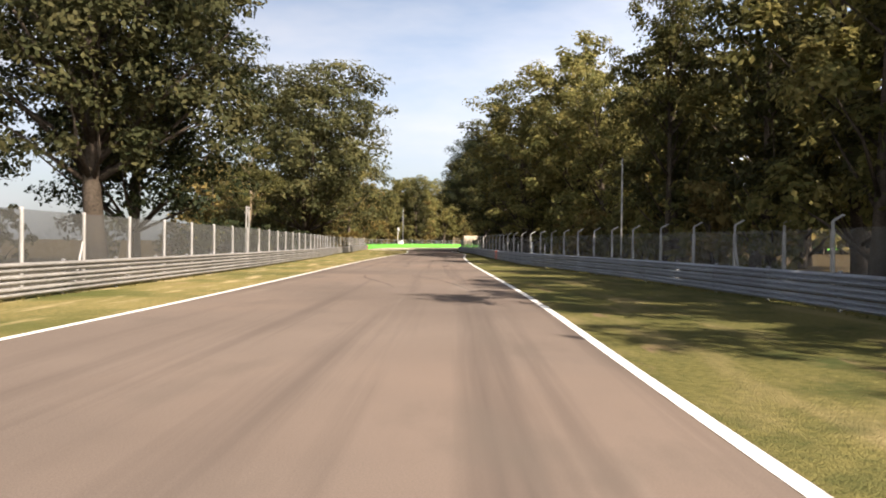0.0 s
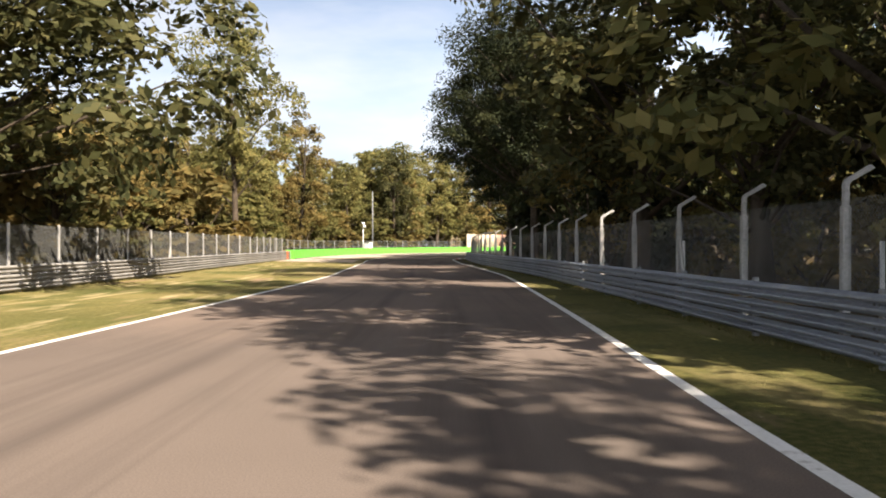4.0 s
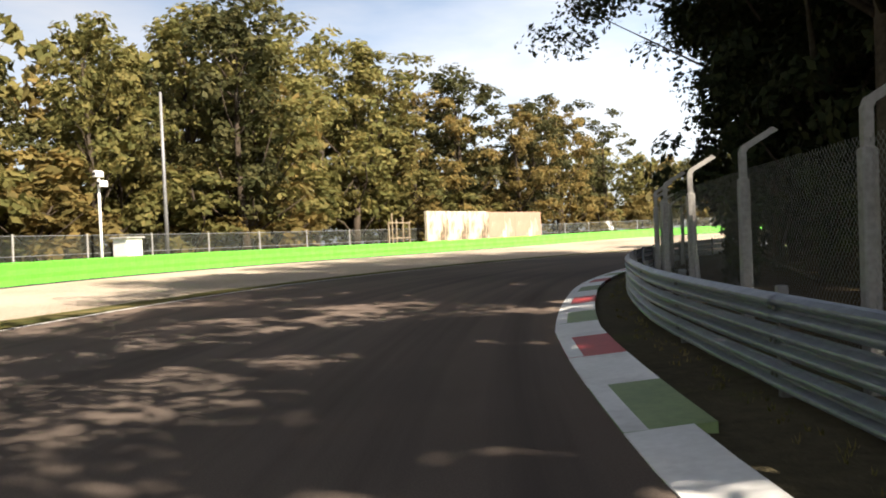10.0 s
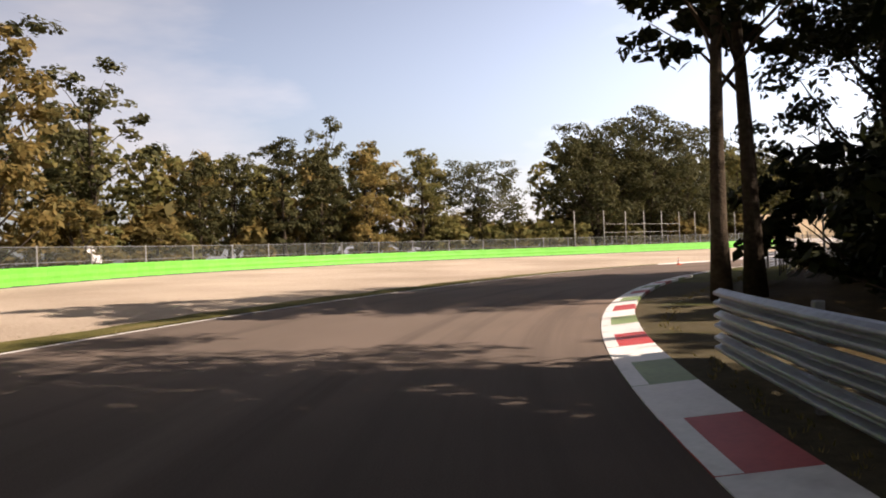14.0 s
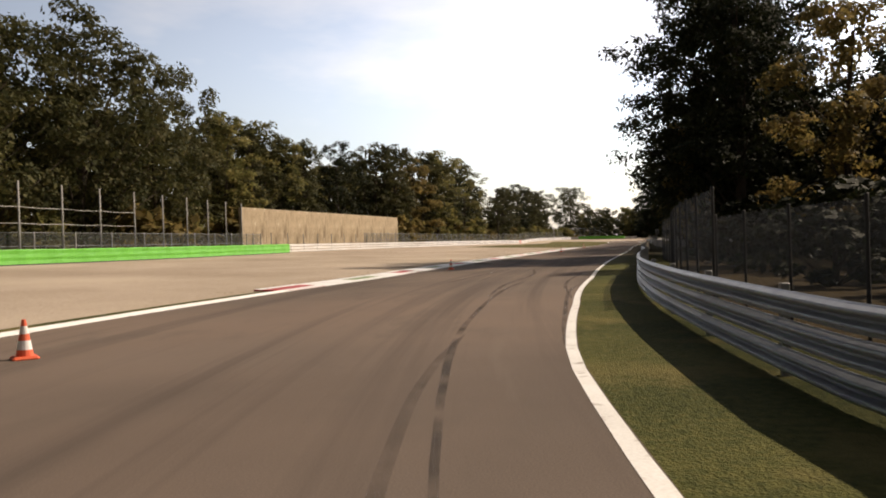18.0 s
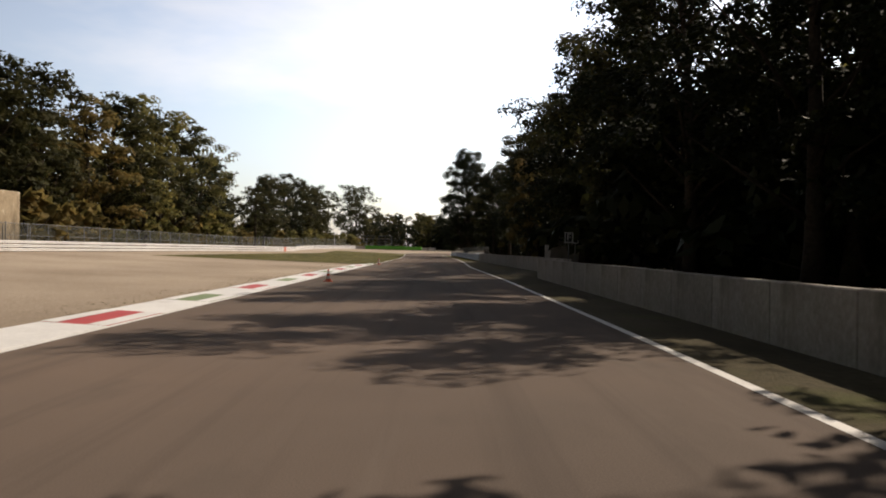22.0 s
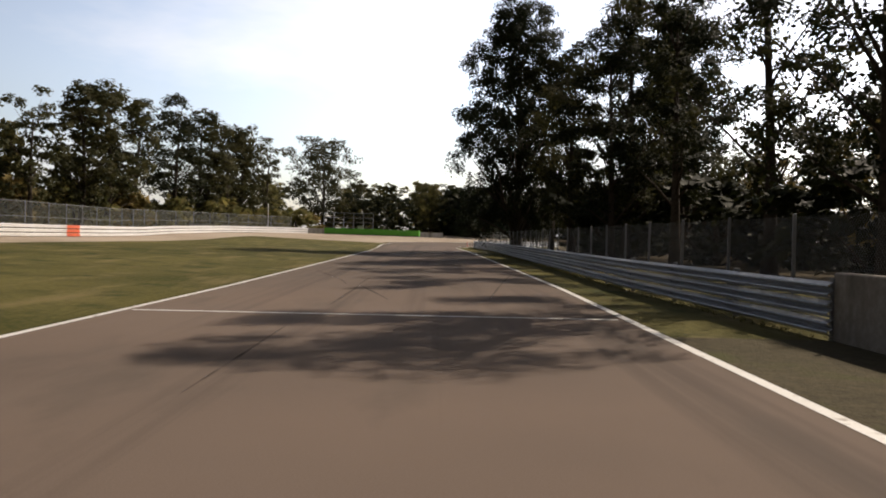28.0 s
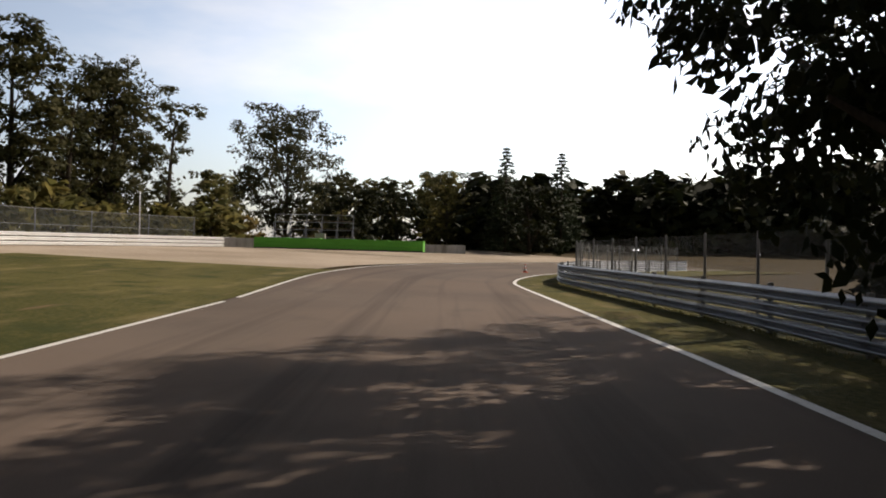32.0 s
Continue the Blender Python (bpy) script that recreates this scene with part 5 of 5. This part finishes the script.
def band(s0, s1, d0, d1, gap, kinds, lo, hi, near=8.0, wide=(0.9, 1.15), grade=MID):
    """Trees scattered over a stretch beside the road."""
    area = abs(s1 - s0) * abs(d1 - d0)
    want, tries = int(area / (gap * gap)), 0
    while want > 0 and tries < 4000:
        tries += 1
        s, d = s0 + (s1 - s0) * rng.random(), d0 + (d1 - d0) * rng.random()
        p = spot(s, d)
        if not clear(p.x, p.y, near, 0):
            continue
        if any((p.x - a) ** 2 + (p.y - b) ** 2 < (gap * 0.7) ** 2 for a, b in made_trees):
            continue
        plant_at(kinds[int(rng.random() * len(kinds))], s, d, lo + (hi - lo) * rng.random(), wide[0] + (wide[1] - wide[0]) * rng.random(), grade=NEAR if grade is FINE and 140 < s < 262 and -12 < d < 0 else grade)
        want -= 1


# single trees that stand out
for k, s, d, h, w in (("oak", 119, 20.3, 27, 1.16), ("leaning_oak", 43, 18.6, 23, 1.0), ("dark_oak", 51, 19.6, 21, 1.02), ("robinia", 98, 24.3, 15.5, 1.15),
                      ("open_olive", 170, 19.6, 25, 1.05), ("autumn_a", 214, 28, 23.5, 1.0), ("olive_a", 207, 32.5, 21, 1.05), ("olive_b", 199, 26, 11.5, 1.2), ("sparse_olive", 184, 30, 17, 1.0), ("olive_b", 223, 33, 18, 1.0),
                      ("sparse", 287, 50, 22, 1.2), ("sparse", 296, 57, 21, 1.3), ("sparse", 318, 54, 18.5, 0.9), ("dome", 336, 50, 13.5, 1.2), ("olive_b", 326, 49, 14.5, 1.25), ("autumn_a", 320, 50, 15, 1.2), ("green_b", 331, 54, 14, 1.3), ("dome", 358, 48, 20.5, 0.95),
                      ("dome", 370, 47.5, 23.5, 0.95), ("dome", 384, 48.5, 22, 0.85), ("sparse", 398, 52, 19, 1.0), ("olive_a", 497, 45, 24, 1.2), ("green_a", 487, 46, 23, 1.3), ("autumn_a", 477, 46, 20, 1.3), ("green_b", 467, 47, 22, 1.2), ("green_a", 459, 48, 22, 1.2),
                      ("green_a", 507, 46, 24, 1.3), ("dark_a", 517, 45, 22, 1.3), ("olive_a", 527, 46, 22, 1.2), ("green_a", 537, 45.5, 20, 1.2), ("dark_b", 544, 46, 16, 1.1),
                      ("sparse", 560, 41, 15, 1.1), ("green_b", 574, 42, 18, 1.25), ("green_a", 583, 43, 20, 1.3), ("dark_a", 592, 47, 20, 1.3), ("dark_a", 598, 46.5, 22, 1.2), ("green_a", 604, 49, 22, 1.25), ("green_b", 611, 51, 20, 1.1)):
    plant_at(k, s, d, h, w, grade=FINE)
for k, x, y, h, w in (("dome", 433, 268, 21, 0.85), ("sparse", 421, 268, 18, 1.2), ("dome", 481, 250, 25, 0.95), ("sparse", 440, 262, 20, 1.2), ("hedge", 458, 232, 10, 1.1), ("hedge", 466, 240, 11, 1.2),
                      ("dome", 476, 222, 14, 0.9), ("spruce", 450, 217, 16, 1.1), ("spruce", 458, 206.4, 16.5, 1.1), ("hedge", 444, 215, 10, 1.2), ("olive_b", 462, 224, 13, 1.2)):
    plant(k, x, y, 1.2, h / {"dome": 22, "sparse": 21, "hedge": 10, "spruce": 16, "olive_b": 20}[k], w, grade=MID)
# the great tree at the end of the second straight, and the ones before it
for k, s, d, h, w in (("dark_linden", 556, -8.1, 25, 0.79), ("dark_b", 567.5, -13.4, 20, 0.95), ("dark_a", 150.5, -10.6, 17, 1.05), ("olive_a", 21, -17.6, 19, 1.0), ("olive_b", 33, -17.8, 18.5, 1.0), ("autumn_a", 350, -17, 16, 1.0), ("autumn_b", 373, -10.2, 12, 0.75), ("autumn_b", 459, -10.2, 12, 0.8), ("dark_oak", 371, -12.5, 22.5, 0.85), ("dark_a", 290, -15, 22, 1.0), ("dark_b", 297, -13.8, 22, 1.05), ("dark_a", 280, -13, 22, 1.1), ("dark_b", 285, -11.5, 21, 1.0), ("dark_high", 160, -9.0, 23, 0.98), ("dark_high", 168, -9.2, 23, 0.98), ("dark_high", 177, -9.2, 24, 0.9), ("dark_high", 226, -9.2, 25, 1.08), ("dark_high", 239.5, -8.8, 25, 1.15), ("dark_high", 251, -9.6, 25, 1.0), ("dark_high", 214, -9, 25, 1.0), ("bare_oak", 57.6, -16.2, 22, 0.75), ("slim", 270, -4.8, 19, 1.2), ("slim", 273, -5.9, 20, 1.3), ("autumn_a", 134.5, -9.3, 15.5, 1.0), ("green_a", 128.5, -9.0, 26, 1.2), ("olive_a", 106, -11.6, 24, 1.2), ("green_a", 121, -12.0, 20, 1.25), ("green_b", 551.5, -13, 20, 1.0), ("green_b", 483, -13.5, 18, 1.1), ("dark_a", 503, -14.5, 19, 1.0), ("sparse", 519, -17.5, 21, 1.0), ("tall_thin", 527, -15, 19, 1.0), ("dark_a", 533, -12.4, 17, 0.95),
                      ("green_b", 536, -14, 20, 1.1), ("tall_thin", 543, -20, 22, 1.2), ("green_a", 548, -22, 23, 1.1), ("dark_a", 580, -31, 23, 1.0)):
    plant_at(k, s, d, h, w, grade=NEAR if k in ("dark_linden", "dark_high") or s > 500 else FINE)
# front rows
band(-30, 60, -18.5, -25, 6.6, ["olive_a", "olive_b", "green_a", "olive_a"], 19, 22, 17, grade=FINE)
band(60, 80, -16.6, -22, 6.0, ["olive_a", "autumn_a", "green_a", "olive_a"], 17, 20, 16, (0.95, 1.1), grade=FINE)
band(80, 104, -15, -20.5, 6.0, ["olive_a", "autumn_a", "green_a", "olive_b"], 19, 23, 14.5, (1.0, 1.2), grade=FINE)
band(112, 136, -17, -23, 6.4, ["olive_a", "green_a"], 19, 22, 16, grade=FINE)
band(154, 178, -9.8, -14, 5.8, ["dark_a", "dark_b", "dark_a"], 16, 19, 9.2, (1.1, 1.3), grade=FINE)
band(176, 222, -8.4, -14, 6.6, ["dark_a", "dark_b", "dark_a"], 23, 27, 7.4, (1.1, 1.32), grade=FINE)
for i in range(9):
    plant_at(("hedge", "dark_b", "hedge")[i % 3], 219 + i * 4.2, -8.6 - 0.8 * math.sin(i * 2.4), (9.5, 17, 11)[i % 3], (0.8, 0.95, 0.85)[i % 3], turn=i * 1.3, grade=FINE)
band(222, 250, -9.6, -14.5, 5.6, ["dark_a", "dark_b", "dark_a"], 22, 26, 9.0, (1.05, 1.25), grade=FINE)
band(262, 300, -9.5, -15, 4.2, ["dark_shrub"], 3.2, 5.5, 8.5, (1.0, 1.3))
# low rear fill, added to blacken the space under the canopy
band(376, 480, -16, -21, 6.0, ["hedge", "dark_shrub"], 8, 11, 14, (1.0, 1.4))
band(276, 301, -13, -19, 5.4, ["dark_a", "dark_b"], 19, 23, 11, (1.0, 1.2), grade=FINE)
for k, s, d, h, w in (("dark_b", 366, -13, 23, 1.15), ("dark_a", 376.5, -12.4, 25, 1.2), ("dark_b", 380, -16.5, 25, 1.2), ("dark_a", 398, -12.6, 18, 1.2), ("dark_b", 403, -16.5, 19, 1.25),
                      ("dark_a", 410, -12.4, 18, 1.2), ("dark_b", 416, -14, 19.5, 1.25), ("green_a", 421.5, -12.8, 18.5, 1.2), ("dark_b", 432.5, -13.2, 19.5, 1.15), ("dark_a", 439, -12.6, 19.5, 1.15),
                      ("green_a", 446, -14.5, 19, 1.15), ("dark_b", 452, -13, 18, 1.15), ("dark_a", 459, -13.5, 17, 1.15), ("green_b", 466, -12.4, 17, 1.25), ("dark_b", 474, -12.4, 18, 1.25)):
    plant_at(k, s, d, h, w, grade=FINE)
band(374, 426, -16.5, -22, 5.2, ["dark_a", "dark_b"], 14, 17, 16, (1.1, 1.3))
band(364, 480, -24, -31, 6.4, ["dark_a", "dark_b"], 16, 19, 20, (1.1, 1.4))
# woods
band(-30, 136, -25, -34, 8.0, ["green_a", "olive_a", "olive_b", "autumn_a"], 21, 25, 11.5, grade=FAR)
band(156, 178, -15, -26, 8.6, ["dark_a", "dark_b"], 16, 19, 8.0, grade=FAR)
band(178, 248, -14, -26, 8.6, ["dark_a", "dark_b", "tall_thin"], 20, 25, 8.0, grade=FAR)
band(268, 352, -32, -44, 8.0, ["olive_a", "autumn_a", "autumn_a"], 14, 19, 20)
band(352, 480, -31, -40, 8.0, ["dark_a", "dark_b", "green_a"], 17, 20, 11.0, grade=FAR)
band(480, 556, -22, -36, 8.5, ["tall_thin", "green_b", "sparse", "autumn_a"], 9, 14, 15)
band(128, 172, 22, 30, 7.4, ["autumn_a", "olive_b", "olive_a"], 10, 14, grade=FINE)
band(168, 196, 27, 38, 9.0, ["autumn_a", "olive_b", "olive_a"], 13, 17, grade=FINE)
band(186, 222, 28, 37, 6.0, ["olive_b", "autumn_b", "autumn_a"], 9, 13, wide=(1.0, 1.25), grade=FINE)
band(228, 243, 30, 41, 5.8, ["olive_b", "green_b", "olive_a"], 16, 19, grade=FINE)
band(244, 274, 33, 47, 6.0, ["olive_a", "olive_b", "olive_a", "autumn_a", "green_a"], 22, 24.5, wide=(1.0, 1.25), grade=FINE)
band(275, 292, 36, 46, 7.0, ["olive_b", "green_b", "autumn_a"], 17, 21)
band(172, 276, 41, 58, 6.0, ["autumn_a", "olive_b", "olive_a", "olive_a"], 17, 20, grade=FAR)
band(300, 330, 46, 56, 6.6, ["olive_b", "autumn_b", "green_b", "green_a"], 12, 15)
band(276, 332, 56, 80, 7.0, ["olive_b", "autumn_b", "olive_a"], 13, 17, grade=FAR)
band(360, 398, 54, 72, 8.0, ["olive_a", "green_a"], 17, 22, grade=FAR)
band(395, 456, 50, 58, 7.0, ["dark_a", "green_a", "green_b", "olive_b"], 18, 23)
band(395, 540, 58, 75, 8.0, ["olive_a", "green_a", "green_b", "olive_b"], 16, 21, grade=FAR)
band(545, 600, 52, 80, 9.0, ["olive_b", "sparse", "green_b"], 12, 16, grade=FAR)
band(140, 262, -27, -38, 9.0, ["dark_a", "dark_b"], 20, 25, grade=FAR)
band(268, 556, -42, -60, 9.5, ["green_a", "olive_a"], 17, 22, 38, grade=FAR)
# the far side of the next bend
for i in range(70):
    x, y = 432 + 60 * rng.random(), 140 + 78 * rng.random()
    if clear(x, y, 22, 0):
        plant("hedge", x, y, 0.3, 1.0 + 0.4 * rng.random() + max(0.0, 205 - y) * 0.011, 1.3, grade=FAR)
for i in range(60):
    u = rng.random()
    plant(("green_a", "olive_a", "hedge")[i % 3], 490 + 40 * rng.random(), 120 + 170 * u, 0.6, 0.55 + 0.2 * rng.random(), 1.3, grade=FAR)
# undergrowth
# dark hedges added to fill the shaded zone and hide trunks
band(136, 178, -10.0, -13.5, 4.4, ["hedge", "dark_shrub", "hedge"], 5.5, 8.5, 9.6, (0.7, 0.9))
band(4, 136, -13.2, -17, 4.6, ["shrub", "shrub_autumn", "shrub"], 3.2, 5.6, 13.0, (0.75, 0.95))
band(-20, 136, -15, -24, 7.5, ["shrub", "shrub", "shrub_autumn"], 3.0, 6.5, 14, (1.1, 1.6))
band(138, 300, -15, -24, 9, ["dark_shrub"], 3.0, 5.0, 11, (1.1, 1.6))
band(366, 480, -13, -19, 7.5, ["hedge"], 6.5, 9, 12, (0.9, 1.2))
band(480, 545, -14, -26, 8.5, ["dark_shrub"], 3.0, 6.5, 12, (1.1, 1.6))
band(126, 240, 20, 36, 6.4, ["shrub", "shrub_autumn", "shrub"], 5, 9.0, wide=(1.1, 1.5))
band(276, 300, 38, 50, 7.0, ["shrub", "shrub_autumn"], 4, 7.0, wide=(1.1, 1.5))
band(196, 278, 33, 50, 5.6, ["shrub", "shrub_autumn", "shrub"], 5, 8.5, wide=(1.1, 1.5))
band(56, 108, 18, 26, 7.0, ["shrub", "dark_shrub"], 2.4, 4.0)
for i in range(13):
    plant_at(("shrub", "dark_shrub", "dark_shrub")[i % 3], 66 + i * 3.6, 19.7 + 0.5 * math.sin(i * 2.2), 2.8 + 0.5 * math.sin(i * 1.9), 1.25, grade=FINE)
band(-10, 56, 17, 28, 7.0, ["shrub", "dark_shrub"], 3.0, 6.0)
band(292, 620, 42, 62, 6.5, ["shrub", "shrub_autumn", "shrub"], 3.5, 7, wide=(1.0, 1.4), grade=FAR)
band(545, 580, -18, -42, 7.5, ["dark_shrub"], 2.6, 5.0, 16, (1.2, 1.7))
# dark shrubs added so that the bright floor behind the fence reads dark
band(300, 366, -10, -26, 7.0, ["dark_shrub"], 2.4, 4.2, 9.5, (1.1, 1.6))
# tall ones that top the front rows
for k, s, d, h, w, turn in (("olive_b", 92, -15.4, 26, 1.05, 2.1), ("olive_a", 98, -13.4, 25, 1.1, 0.6)):
    plant_at(k, s, d, h, w, turn=turn, grade=FINE)



# the woods further back, as one mass of trees
def joined(rows):
    verts, quads, index, mats, k = [], [], [], [], 0
    for kind, m in rows:
        mm = np.array(m)
        for me in recipe(FAR, kind):
            co = np.empty(len(me.vertices) * 3, np.float32)
            me.vertices.foreach_get("co", co)
            co = co.reshape(-1, 3) @ mm[:3, :3].T + mm[:3, 3]
            f = [p.vertices[:] for p in me.polygons if len(p.vertices) == 4]
            if me.materials[0] not in mats:
                mats.append(me.materials[0])
            verts.append(co)
            quads.append(np.array(f) + k)
            index.append(np.full(len(f), mats.index(me.materials[0])))
            k += len(co)
    out = quick_mesh("far_woods", np.vstack(verts), np.vstack(quads), mats[0])
    for x in mats[1:]:
        out.materials.append(x)
    out.polygons.foreach_set("material_index", np.concatenate(index).astype(np.int32))
    return out


tagged(new("far_woods", joined(far_trees)), "deep mixed autumn woodland behind the front row of trees", "woods", kind="stuff")


# ---- grass tufts along the edges ----
def tufts(rows, label):
    """Small upright blades in clumps: stretches (s0, s1, offset, half width, clumps to the metre, height)."""
    r = np.random.default_rng(77)
    v = []
    for s0, s1, off, half, dense, tall in rows:
        for s in np.arange(s0, s1, 1.0 / dense):
            q = s + r.random() / dense
            if noise.noise(Vector((q * 0.21, s0, 0))) < -0.25:
                continue
            d = off(q) + half * (2 * r.random() - 1)
            c = spot(q, d, -0.01)
            for k in range(6):
                a, h = r.random() * 6.28, tall * (0.5 + 0.8 * r.random())
                e = Vector((math.cos(a), math.sin(a), 0))
                n = Vector((-e.y, e.x, 0)) * 0.008
                p = c + e * 0.06 * r.random()
                v += [p - n, p + n, p + e * h * 0.45 + Vector((0, 0, h)) + n * 0.2, p + e * h * 0.45 + Vector((0, 0, h)) - n * 0.2]
    return tagged(new("grass_tufts", quick_mesh("grass_tufts", np.array(v), np.arange(len(v)).reshape(-1, 4), M["blade"])), label, "grass", kind="stuff")


M["blade"] = foliage("grass_blade", [(0.05, 0.06, 0.016), (0.12, 0.11, 0.032), (0.24, 0.19, 0.075)], through=0.3)
tufts([(2, 150, plus(RAIL_R, 0.15), 0.15, 5.0, 0.09),
       (2, 185, plus(RAIL_L, -0.15), 0.15, 3.0, 0.1),
       (186, 316, plus(LEFT, 0.4), 0.4, 8.0, 0.05), (186, 316, GRAVEL, 0.8, 8.0, 0.05), (150, 290, plus(RAIL_R, 0.3), 0.2, 6.0, 0.05),
       (329, 457, plus(LEFT, 1.6), 0.3, 6.0, 0.06), (329, 450, GRAVEL, 0.7, 4.0, 0.05), (457, 585, plus(LEFT, 0.3), 0.3, 8.0, 0.04),
       (491, 585, plus(RAIL_E, 0.2), 0.15, 5.0, 0.09)],
      "short tufts of green and yellow grass along the edges")
